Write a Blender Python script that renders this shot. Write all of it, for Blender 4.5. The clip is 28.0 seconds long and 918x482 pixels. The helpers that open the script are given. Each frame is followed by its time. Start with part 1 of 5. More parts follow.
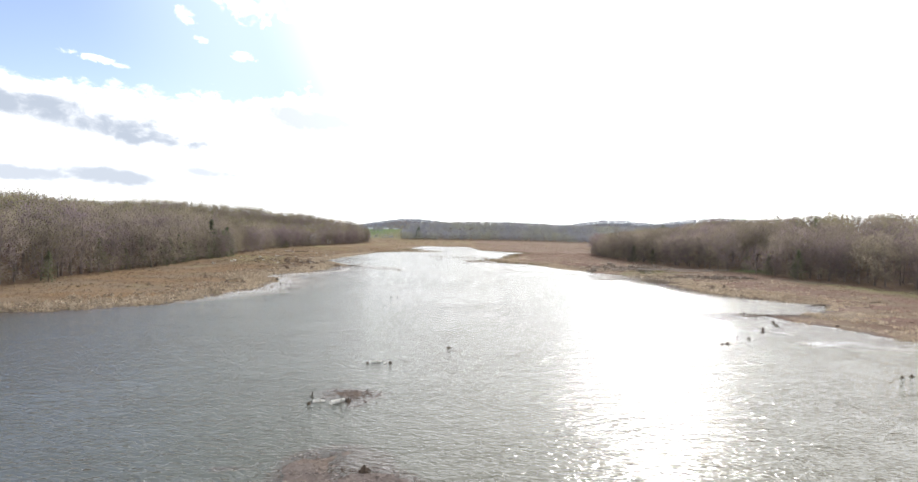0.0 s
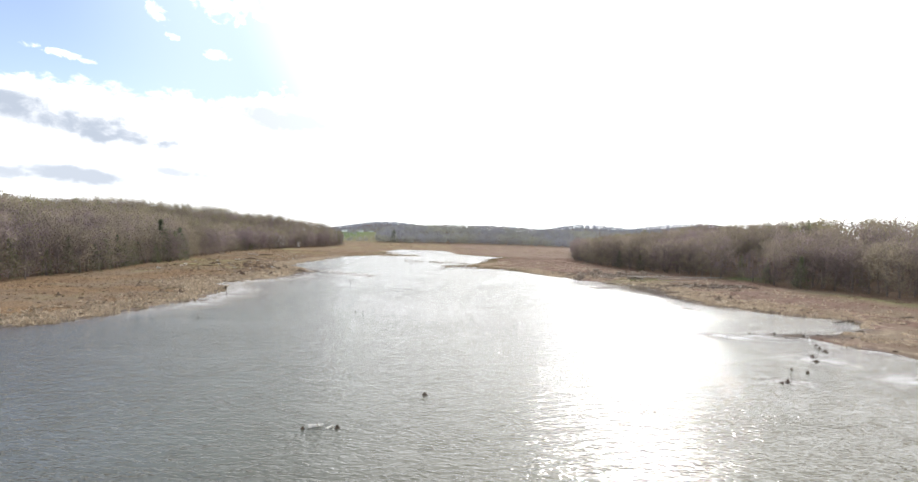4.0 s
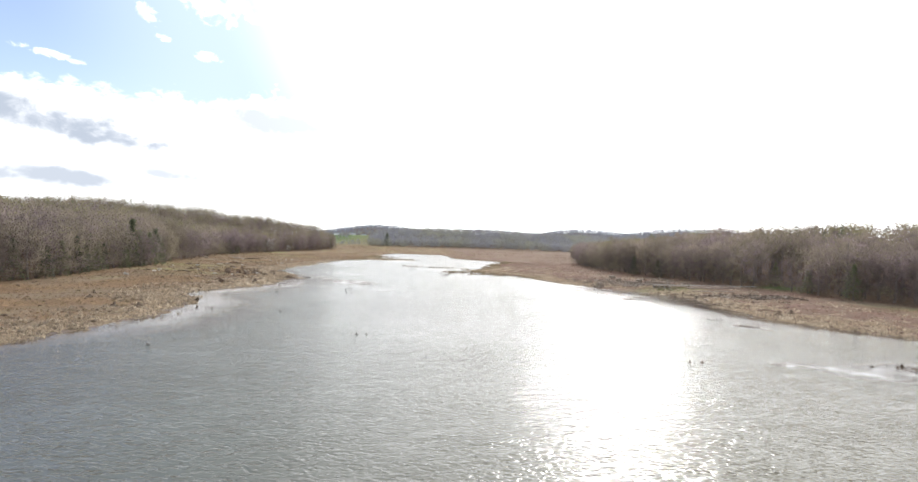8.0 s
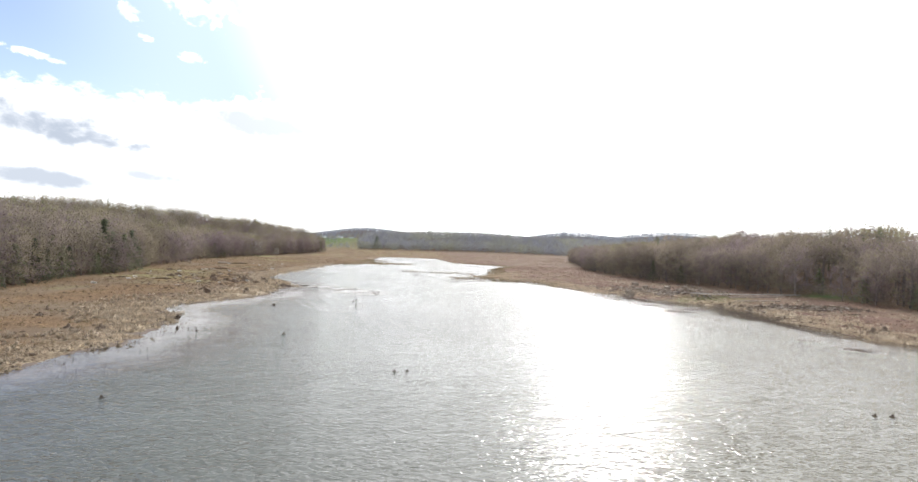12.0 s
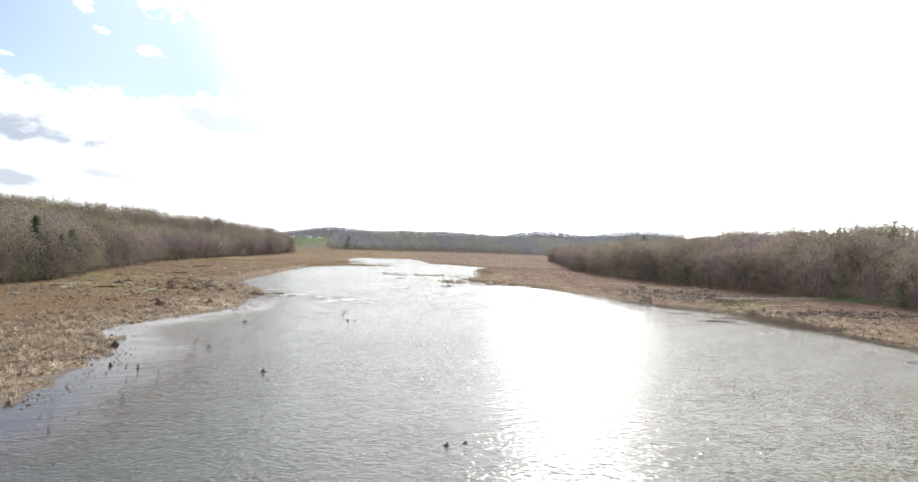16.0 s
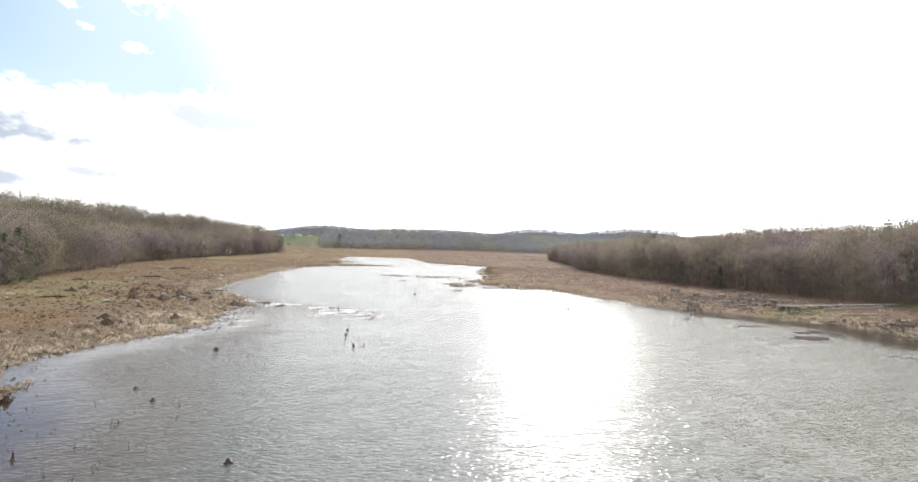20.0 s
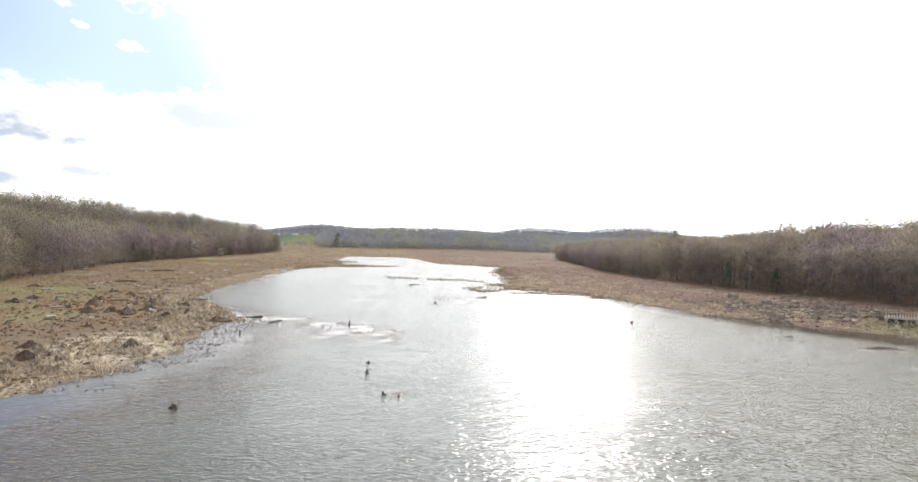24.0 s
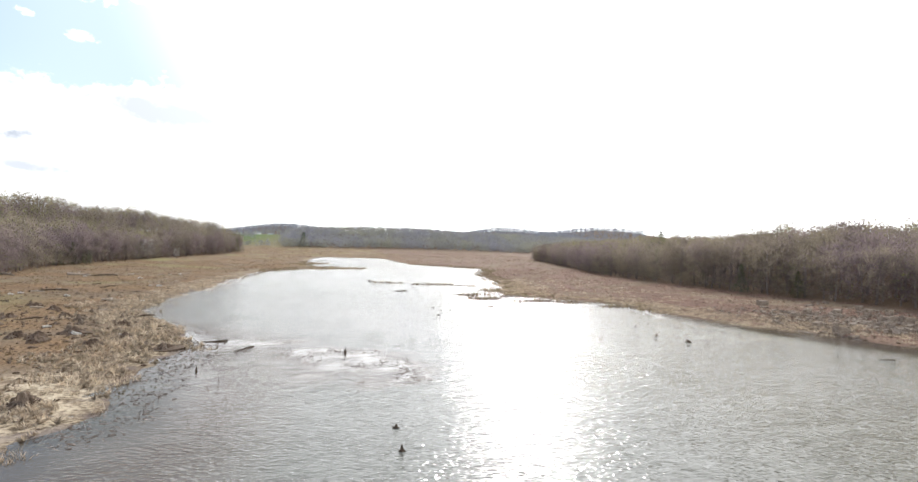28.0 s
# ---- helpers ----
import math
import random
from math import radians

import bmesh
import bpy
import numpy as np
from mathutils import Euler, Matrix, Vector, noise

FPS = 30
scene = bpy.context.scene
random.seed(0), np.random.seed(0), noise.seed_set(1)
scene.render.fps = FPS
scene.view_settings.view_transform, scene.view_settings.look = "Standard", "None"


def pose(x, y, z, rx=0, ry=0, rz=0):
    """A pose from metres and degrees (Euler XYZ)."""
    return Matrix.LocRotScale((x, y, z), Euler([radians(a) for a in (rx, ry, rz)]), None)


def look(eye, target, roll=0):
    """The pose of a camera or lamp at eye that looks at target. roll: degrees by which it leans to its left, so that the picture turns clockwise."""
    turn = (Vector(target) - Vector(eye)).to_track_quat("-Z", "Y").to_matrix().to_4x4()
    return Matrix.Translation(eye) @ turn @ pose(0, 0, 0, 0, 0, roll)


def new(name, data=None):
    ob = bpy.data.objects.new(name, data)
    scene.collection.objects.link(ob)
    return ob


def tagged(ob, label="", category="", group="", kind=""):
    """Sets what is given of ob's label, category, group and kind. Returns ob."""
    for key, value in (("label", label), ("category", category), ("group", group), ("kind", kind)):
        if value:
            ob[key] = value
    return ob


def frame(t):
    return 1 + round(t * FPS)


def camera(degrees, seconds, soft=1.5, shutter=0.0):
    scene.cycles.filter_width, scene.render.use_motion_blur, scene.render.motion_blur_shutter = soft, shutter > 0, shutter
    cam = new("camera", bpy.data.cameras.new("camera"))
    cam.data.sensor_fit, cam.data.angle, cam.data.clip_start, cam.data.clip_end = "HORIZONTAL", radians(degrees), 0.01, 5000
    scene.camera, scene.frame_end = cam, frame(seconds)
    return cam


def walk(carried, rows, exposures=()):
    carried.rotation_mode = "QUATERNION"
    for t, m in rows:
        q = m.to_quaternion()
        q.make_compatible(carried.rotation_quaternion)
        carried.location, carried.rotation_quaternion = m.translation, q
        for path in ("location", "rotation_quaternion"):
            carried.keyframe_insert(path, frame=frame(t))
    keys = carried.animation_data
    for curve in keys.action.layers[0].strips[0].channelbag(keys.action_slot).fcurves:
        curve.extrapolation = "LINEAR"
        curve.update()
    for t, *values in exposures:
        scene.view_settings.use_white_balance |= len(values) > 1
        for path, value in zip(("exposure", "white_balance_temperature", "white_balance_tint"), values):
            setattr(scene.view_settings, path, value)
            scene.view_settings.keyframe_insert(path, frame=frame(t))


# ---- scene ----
cam = camera(84.0, 28.0)
PATH = [
    (0, (0.00, 0.00, 13.13), (0.00, 50.00, 12.63), 1.31),
    (0.5, (-0.02, 1.83, 13.12), (0.63, 51.82, 12.70), 1.38),
    (1, (-0.04, 3.70, 13.12), (1.15, 53.68, 12.75), 1.45),
    (1.5, (-0.05, 5.64, 13.11), (1.47, 55.62, 12.80), 1.50),
    (2, (-0.06, 7.68, 13.12), (1.62, 57.65, 12.84), 1.55),
    (2.5, (-0.06, 9.85, 13.11), (1.83, 59.81, 12.89), 1.61),
    (3, (-0.10, 12.09, 13.11), (1.92, 62.05, 12.93), 1.66),
    (3.5, (-0.23, 14.38, 13.10), (1.96, 64.33, 12.96), 1.71),
    (5.5, (-1.31, 23.78, 13.02), (1.22, 73.72, 13.02), 1.81),
    (6, (-1.72, 26.19, 12.99), (0.85, 76.12, 13.00), 1.86),
    (6.5, (-2.29, 28.63, 12.95), (0.46, 78.55, 13.01), 1.90),
    (7, (-2.99, 31.04, 12.90), (-0.19, 80.96, 13.02), 1.94),
    (7.5, (-3.80, 33.40, 12.86), (-0.70, 83.30, 13.07), 1.99),
    (8, (-4.71, 35.71, 12.82), (-1.58, 85.61, 13.14), 2.02),
    (8.5, (-5.67, 37.99, 12.79), (-2.33, 87.88, 13.16), 2.03),
    (9, (-6.66, 40.25, 12.77), (-3.17, 90.13, 13.18), 2.03),
    (9.5, (-7.67, 42.52, 12.76), (-4.04, 92.39, 13.21), 2.03),
    (10, (-8.68, 44.81, 12.76), (-4.85, 94.66, 13.26), 2.04),
    (10.5, (-9.66, 47.10, 12.76), (-5.68, 96.94, 13.31), 2.07),
    (11, (-10.63, 49.42, 12.76), (-6.51, 99.24, 13.35), 2.09),
    (11.5, (-11.57, 51.75, 12.77), (-7.27, 101.56, 13.39), 2.10),
    (12, (-12.48, 54.09, 12.78), (-8.02, 103.89, 13.45), 2.08),
    (12.5, (-13.31, 56.44, 12.79), (-8.70, 106.23, 13.46), 2.06),
    (14.5, (-16.44, 65.90, 12.84), (-10.07, 115.49, 13.50), 1.96),
    (15, (-17.16, 68.29, 12.86), (-10.22, 117.80, 13.53), 1.93),
    (15.5, (-17.85, 70.71, 12.89), (-10.64, 120.19, 13.58), 1.90),
    (16, (-18.49, 73.17, 12.92), (-11.06, 122.61, 13.63), 1.87),
    (16.5, (-19.07, 75.67, 12.95), (-11.47, 125.08, 13.67), 1.86),
    (17, (-19.56, 78.19, 12.98), (-11.82, 127.59, 13.68), 1.84),
    (17.5, (-19.97, 80.80, 13.01), (-12.11, 130.17, 13.67), 1.82),
    (18, (-20.35, 83.46, 13.04), (-12.34, 132.81, 13.68), 1.79),
    (18.5, (-20.72, 86.16, 13.07), (-12.57, 135.49, 13.69), 1.76),
    (19, (-21.10, 88.90, 13.10), (-12.81, 138.20, 13.67), 1.74),
    (19.5, (-21.48, 91.66, 13.12), (-13.13, 140.96, 13.67), 1.71),
    (20, (-21.83, 94.44, 13.15), (-13.46, 143.73, 13.69), 1.69),
    (20.5, (-22.17, 97.21, 13.17), (-13.71, 146.49, 13.72), 1.69),
    (21, (-22.54, 100.01, 13.18), (-14.03, 149.27, 13.74), 1.68),
    (21.5, (-22.90, 102.85, 13.17), (-14.27, 152.10, 13.76), 1.66),
    (23.5, (-24.76, 114.16, 13.08), (-16.02, 163.39, 13.57), 1.59),
    (24, (-25.39, 116.90, 13.06), (-16.71, 166.14, 13.50), 1.59),
    (24.5, (-26.07, 119.58, 13.05), (-17.28, 168.80, 13.48), 1.63),
    (25, (-26.77, 122.18, 13.05), (-17.59, 171.33, 13.47), 1.65),
    (25.5, (-27.27, 124.74, 13.06), (-17.09, 173.69, 13.52), 1.64),
    (26, (-27.74, 127.22, 13.08), (-16.65, 175.97, 13.57), 1.60),
    (26.5, (-28.25, 129.64, 13.10), (-16.70, 178.28, 13.62), 1.57),
    (27, (-28.76, 131.99, 13.12), (-17.10, 180.61, 13.65), 1.57),
    (27.5, (-29.30, 134.30, 13.14), (-17.50, 182.89, 13.68), 1.61),
    (28, (-29.87, 136.60, 13.16), (-17.93, 185.15, 13.68), 1.67),
]
walk(cam, [(t, look(eye, target, roll)) for t, eye, target, roll in PATH], [(0.0, 0.75), (28.0, 0.75)])

# ---- world, sun, exposure ----
SUN_AZ, SUN_EL = 22.8, 31.0           # degrees to the right of +y, and above the horizon
world = bpy.data.worlds.new("sky")
scene.world = world
world.use_nodes = True


def sun_way():
    a, e = radians(SUN_AZ), radians(SUN_EL)
    return Vector((math.sin(a) * math.cos(e), math.cos(a) * math.cos(e), math.sin(e)))


class Nodes:
    """A short way to write node trees."""

    def __init__(self, tree):
        self.tree = tree
        tree.nodes.clear()

    def add(self, kind, **settings):
        node = self.tree.nodes.new(kind)
        for key, value in settings.items():
            if key.startswith("i_"):
                self.put(node.inputs[key[2:].replace("_", " ")], value)
            else:
                setattr(node, key, value)
        return node

    def put(self, socket, value):
        if hasattr(value, "is_output"):
            self.tree.links.new(value, socket)
        else:
            socket.default_value = value

    def math(self, op, a, b=0.0, clamp=False):
        node = self.tree.nodes.new("ShaderNodeMath")
        node.operation, node.use_clamp = op, clamp
        self.put(node.inputs[0], a), self.put(node.inputs[1], b)
        return node.outputs[0]

    def vmath(self, op, a, b):
        node = self.tree.nodes.new("ShaderNodeVectorMath")
        node.operation = op
        self.put(node.inputs[0], a), self.put(node.inputs[1], b)
        return node

    def step(self, x, a, b, lo=0.0, hi=1.0):
        node = self.tree.nodes.new("ShaderNodeMapRange")
        node.interpolation_type = "SMOOTHSTEP"
        for n, value in enumerate((x, a, b, lo, hi)):
            self.put(node.inputs[n], value)
        return node.outputs[0]

    def noise(self, vector, scale, detail=4.0, rough=0.55, distort=0.0):
        node = self.add("ShaderNodeTexNoise")
        if vector is not None:
            self.put(node.inputs["Vector"], vector)
        node.inputs["Scale"].default_value, node.inputs["Detail"].default_value = scale, detail
        node.inputs["Roughness"].default_value, node.inputs["Distortion"].default_value = rough, distort
        return node.outputs["Fac"]

    def mix(self, fac, a, b, blend="MIX"):
        node = self.tree.nodes.new("ShaderNodeMix")
        node.data_type, node.blend_type = "RGBA", blend
        self.put(node.inputs[0], fac)
        for socket, value in ((node.inputs[6], a), (node.inputs[7], b)):
            self.put(socket, (*value, 1.0) if isinstance(value, tuple) and len(value) == 3 else value)
        return node.outputs[2]

    def shade(self, fac, a, b):
        node = self.tree.nodes.new("ShaderNodeMixShader")
        self.put(node.inputs[0], fac), self.put(node.inputs[1], a), self.put(node.inputs[2], b)
        return node.outputs[0]


def build_sky():
    n = Nodes(world.node_tree)
    way = n.add("ShaderNodeTexCoord").outputs["Generated"]
    sky = n.add("ShaderNodeTexSky", sky_type="NISHITA", sun_disc=False, sun_elevation=radians(SUN_EL), sun_rotation=radians(SUN_AZ), altitude=200.0)
    blue = n.mix(1.0, sky.outputs[0], (SKY_STRENGTH, SKY_STRENGTH * 0.92, SKY_STRENGTH), "MULTIPLY")
    near_sun = n.vmath("DOT_PRODUCT", way, tuple(sun_way())).outputs["Value"]
    blue = n.mix(n.step(near_sun, 0.56, 0.76), blue, (0.47, 0.575, 0.62))
    xyz = n.add("ShaderNodeSeparateXYZ", i_Vector=way)
    height = n.math("MAXIMUM", xyz.outputs[2], 0.0)
    flat = n.math("ADD", height, 0.16)
    plane = n.add("ShaderNodeCombineXYZ", i_X=n.math("DIVIDE", xyz.outputs[0], flat), i_Y=n.math("DIVIDE", xyz.outputs[1], flat))
    heap = n.noise(plane.outputs[0], 1.55, 7.0, 0.55, 0.25)
    shade = n.noise(plane.outputs[0], 1.7, 5.0, 0.5, 0.2)
    haze = n.step(near_sun, 0.74, 0.95)
    # Added fill light: sky opposite the sun gets more cloud, tripled in brightness.
    fill_sky = n.step(near_sun, 0.15, -0.35)
    open_sky = n.step(n.math("ADD", heap, n.math("MULTIPLY", fill_sky, 0.14)), 0.535, 0.72)
    turn = n.math("ARCTAN2", xyz.outputs[0], xyz.outputs[1])
    rise = n.math("ARCSINE", xyz.outputs[2])
    curl = n.math("SUBTRACT", n.noise(n.vmath("MULTIPLY", way, (1.0, 1.0, 1.7)).outputs[0], 11.0, 7.0, 0.62, 0.35), 0.5)
    wisp = n.math("SUBTRACT", n.noise(n.vmath("MULTIPLY", way, (1.0, 1.0, 1.5)).outputs[0], 42.0, 6.0, 0.6, 0.5), 0.5)
    # A bank of cumulus along the north-west, with blue sky and a few puffs over it.
    brow = n.math("ADD", n.math("ADD", radians(13.0), n.math("MULTIPLY", n.math("ADD", turn, radians(30.0)), 0.10)), n.math("ADD", n.math("MULTIPLY", curl, radians(6.0)), n.math("MULTIPLY", wisp, radians(3.0))))
    bank = n.step(n.math("SUBTRACT", brow, rise), radians(-0.6), radians(0.7))

    def patch(az, el, wide, high, lean, ragged, edge=curl):
        u = n.math("DIVIDE", n.math("SUBTRACT", turn, radians(az)), radians(wide))
        v = n.math("ADD", n.math("DIVIDE", n.math("SUBTRACT", rise, radians(el)), radians(high)), n.math("MULTIPLY", u, lean))
        return n.math("ADD", n.math("ADD", n.math("MULTIPLY", u, u), n.math("MULTIPLY", v, v)), n.math("MULTIPLY", edge, ragged))

    for spot in PUFFS:
        bank = n.math("MAXIMUM", bank, n.step(patch(*spot, 7.0, wisp), 1.1, -0.7))
    ahead = n.step(near_sun, 0.22, 0.40)
    cloud = n.math("ADD", n.math("MULTIPLY", open_sky, n.math("SUBTRACT", 1.0, ahead)), n.math("MULTIPLY", bank, ahead))
    cloud = n.math("SUBTRACT", 1.0, n.math("MULTIPLY", n.math("SUBTRACT", 1.0, cloud), n.math("SUBTRACT", 1.0, haze)))
    under = n.math("MULTIPLY", n.step(shade, 0.50, 0.72, 0.0, 0.35), n.math("SUBTRACT", 1.0, ahead))
    for *spot, deep in CLOUD_BASES:
        under = n.math("MAXIMUM", under, n.step(n.math("ADD", patch(*spot, 3.2), n.math("MULTIPLY", wisp, 1.3)), 1.5, 0.1, 0.0, deep))
    white = n.mix(under, (CLOUD * 0.975, CLOUD * 0.985, CLOUD), (CLOUD * 0.33, CLOUD * 0.375, CLOUD * 0.45))
    glow = n.math("ADD", n.math("ADD", 1.0, n.math("MULTIPLY", fill_sky, 2.0)), n.math("MULTIPLY", n.math("MULTIPLY", n.step(near_sun, 0.66, 1.0), GLOW), n.math("SUBTRACT", 1.0, under)))
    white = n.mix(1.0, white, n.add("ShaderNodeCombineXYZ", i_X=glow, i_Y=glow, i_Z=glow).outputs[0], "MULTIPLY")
    back = n.add("ShaderNodeBackground", i_Color=n.mix(cloud, blue, white))
    n.add("ShaderNodeOutputWorld", i_Surface=back.outputs[0])


SKY_STRENGTH, CLOUD = 0.13, 0.97
GLOW = 1.4
# White puffs in the blue: azimuth, elevation, half sizes, lean.
PUFFS = [(-28.7, 20.2, 1.2, 0.85, 0.3), (-22.0, 22.2, 3.9, 1.9, 0.0), (-27.2, 18.3, 0.7, 0.3, 0.4), (-23.0, 17.3, 1.3, 0.45, 0.2), (-35.7, 15.0, 2.4, 0.32, 0.6)]
# Grey cloud bases low in the north-west, with their greyness.
CLOUD_BASES = [(-38.0, 9.9, 10.5, 1.55, 0.95, 0.95), (-41.5, 4.6, 5.0, 0.75, 0.2, 0.80), (-34.0, 4.8, 4.5, 0.85, 0.3, 0.85), (-27.0, 5.8, 4.5, 0.5, 0.5, 0.70), (-17.0, 11.9, 6.0, 1.3, 0.25, 0.70), (-26.5, 12.3, 3.5, 0.4, 0.4, 0.5)]
build_sky()
sun = new("sun", bpy.data.lights.new("sun", "SUN"))
sun.data.energy, sun.data.angle, sun.data.color = 2.3, radians(0.6), (1.0, 0.97, 0.93)
sun.matrix_world = look((0, 0, 200), Vector((0, 0, 200)) - sun_way())

# ---- plan: noise, shore, height of the ground ----


def value_noise(x, y, seed=0):
    xi, yi = np.floor(x).astype(np.int64), np.floor(y).astype(np.int64)
    u, v = x - xi, y - yi
    u, v = u * u * (3 - 2 * u), v * v * (3 - 2 * v)

    def lattice(a, b):
        h = (a * 374761393 + b * 668265263 + seed * 974634777) & 0x7FFFFFFF
        h = ((h ^ (h >> 13)) * 1274126177) & 0x7FFFFFFF
        return ((h ^ (h >> 16)) & 0xFFFF) / 65535.0

    return (lattice(xi, yi) * (1 - u) + lattice(xi + 1, yi) * u) * (1 - v) + (lattice(xi, yi + 1) * (1 - u) + lattice(xi + 1, yi + 1) * u) * v


def fbm(x, y, size, seed=0, octaves=4):
    """Noise from -1 to 1 with features of that size in metres."""
    out, amp, total = 0.0, 1.0, 0.0
    for n in range(octaves):
        out = out + amp * (2 * value_noise(x / size + 17 * n, y / size - 9 * n, seed + n) - 1)
        total, amp, size = total + amp, amp * 0.5, size * 0.5
    return out / total


def smooth(x, a, b):
    t = np.clip((x - a) / (b - a), 0, 1)
    return t * t * (3 - 2 * t)


# The lake's outline in plan: the west shore northwards, the north end, the east shore southwards.
SHORE_W = [(-120, -300), (-85, 30), (-73, 76), (-61, 79), (-56, 86), (-50, 96), (-48, 110), (-46, 122), (-49, 136), (-56, 145), (-58, 156),
           (-53, 165), (-48, 176), (-48, 190), (-46, 205), (-54, 222), (-63, 240), (-64, 265), (-63, 300), (-62, 340), (-58, 372), (-46, 388)]
SHORE_N = [(-12, 404), (-12, 409), (-36, 418), (-48, 440), (-34, 462), (-46, 480), (-46, 560), (-42, 598), (10, 604), (16, 560), (20, 475)]
SHORE_E = [(58, 424), (40, 375), (34, 345), (30, 322), (24, 292), (15, 285), (17, 272), (27, 261), (37, 250), (40, 229), (46, 218), (50, 209), (52, 202),
           (55, 196), (59, 191), (64, 186), (69, 181), (69, 172), (66, 158), (64, 146), (63, 135), (64, 127), (69, 120), (80, 110), (71, 97), (56, 91), (57, 82), (62, 73), (68, 60), (85, 20), (120, -300)]
OUTLINE = np.array(SHORE_W + SHORE_N + SHORE_E, float)


def shore(x, y):
    """Metres from the water's edge: above 0 on land, below 0 in the lake."""
    px = x + 2.2 * fbm(x, y, 9.0, 3, 3) + 1.5 * fbm(x, y, 2.6, 5, 3)
    py = y + 2.2 * fbm(x, y, 9.0, 11, 3) + 1.5 * fbm(x, y, 2.6, 13, 3)
    best, inside = np.full(px.shape, 1e9), np.zeros(px.shape, bool)
    for (ax, ay), (bx, by) in zip(OUTLINE, np.roll(OUTLINE, -1, 0)):
        dx, dy = bx - ax, by - ay
        t = np.clip(((px - ax) * dx + (py - ay) * dy) / (dx * dx + dy * dy), 0, 1)
        best = np.minimum(best, (px - ax - t * dx) ** 2 + (py - ay - t * dy) ** 2)
        if dy:
            inside ^= ((ay > py) != (by > py)) & (px < ax + (py - ay) / dy * dx)
    return np.where(inside, -1, 1) * np.sqrt(best)


# Edges of the woods: x against y.
def west_edge(y):
    return np.interp(y, [-200, 60, 98, 140, 170, 200, 220, 260, 292, 350, 390, 440, 480, 560, 585, 608, 622], [-110, -86, -88, -93, -95, -101, -102, -112, -117, -128, -129, -125, -121, -108, -105, -104, -400])


def east_edge(y):
    return np.interp(y, [-200, 50, 135, 150, 190, 228, 250, 280, 310, 360, 375, 430, 520, 610, 640], [150, 130, 121, 116, 111, 101, 95, 91, 90, 95, 98, 115, 140, 160, 500])


def bump(x, y, cx, cy, sx, sy, high):
    return high * np.exp(-((x - cx) / sx) ** 2 - ((y - cy) / sy) ** 2)


# Low mud banks and weed beds at the surface: place, half sizes and height of the crown.
BANKS = [(-6.4, 27.0, 4.0, 4.3, 0.17), (-3.6, 26.4, 2.6, 1.4, 0.05), (-12.6, 27.8, 1.5, 0.7, 0.03), (-22.6, 161.5, 1.5, 1.3, -0.01), (-8.9, 41.6, 3.2, 2.0, 0.02), (-7.4, 40.2, 1.3, 2.2, 0.03),
         (46.5, 90.0, 7.5, 4.4, -0.04), (55.0, 91.5, 9.0, 3.2, -0.01), (61.5, 91.5, 6.0, 2.6, 0.05), (45.0, 75.6, 5.5, 5.2, -0.04), (36.0, 66.0, 4.0, 2.5, -0.05), (53.5, 122.0, 3.2, 2.6, 0.02), (54.7, 108.4, 3.2, 1.1, 0.02), (38.8, 92.8, 3.0, 1.6, -0.05), (-11.0, 312.0, 7.0, 6.0, 0.10),
         (3.0, 306.5, 8.0, 4.0, 0.06), (13.0, 303.0, 6.0, 4.0, 0.08), (7.0, 272.0, 6.0, 4.0, 0.07), (9.0, 262.0, 6.5, 4.5, 0.08), (18.0, 256.0, 8.0, 3.6, 0.07), (17.0, 267.0, 5.0, 3.2, 0.07), (28.0, 253.0, 5.0, 3.2, 0.07), (34.0, 244.5, 4.0, 2.4, 0.06), (51.0, 130.5, 3.0, 0.9, 0.03), (51.5, 123.5, 3.2, 0.9, 0.03), (48.5, 152.0, 3.0, 1.0, -0.01), (47.5, 164.5, 4.5, 1.5, 0.04), (38.7, 161.2, 5.5, 2.8, 0.05), (-24.0, 410.0, 12.0, 5.0, 0.1), (-42.0, 462.0, 12.0, 8.0, 0.1), (-40.0, 206.5, 9.0, 2.2, -0.06), (-31.0, 198.5, 7.0, 3.6, -0.06), (-24.5, 191.5, 9.5, 8.5, -0.05), (46.0, 166.0, 9.0, 2.6, 0.04), (55.0, 171.5, 7.0, 2.2, 0.04), (47.5, 178.0, 5.0, 1.6, 0.04), (50.5, 66.4, 7.5, 4.0, -0.05)]


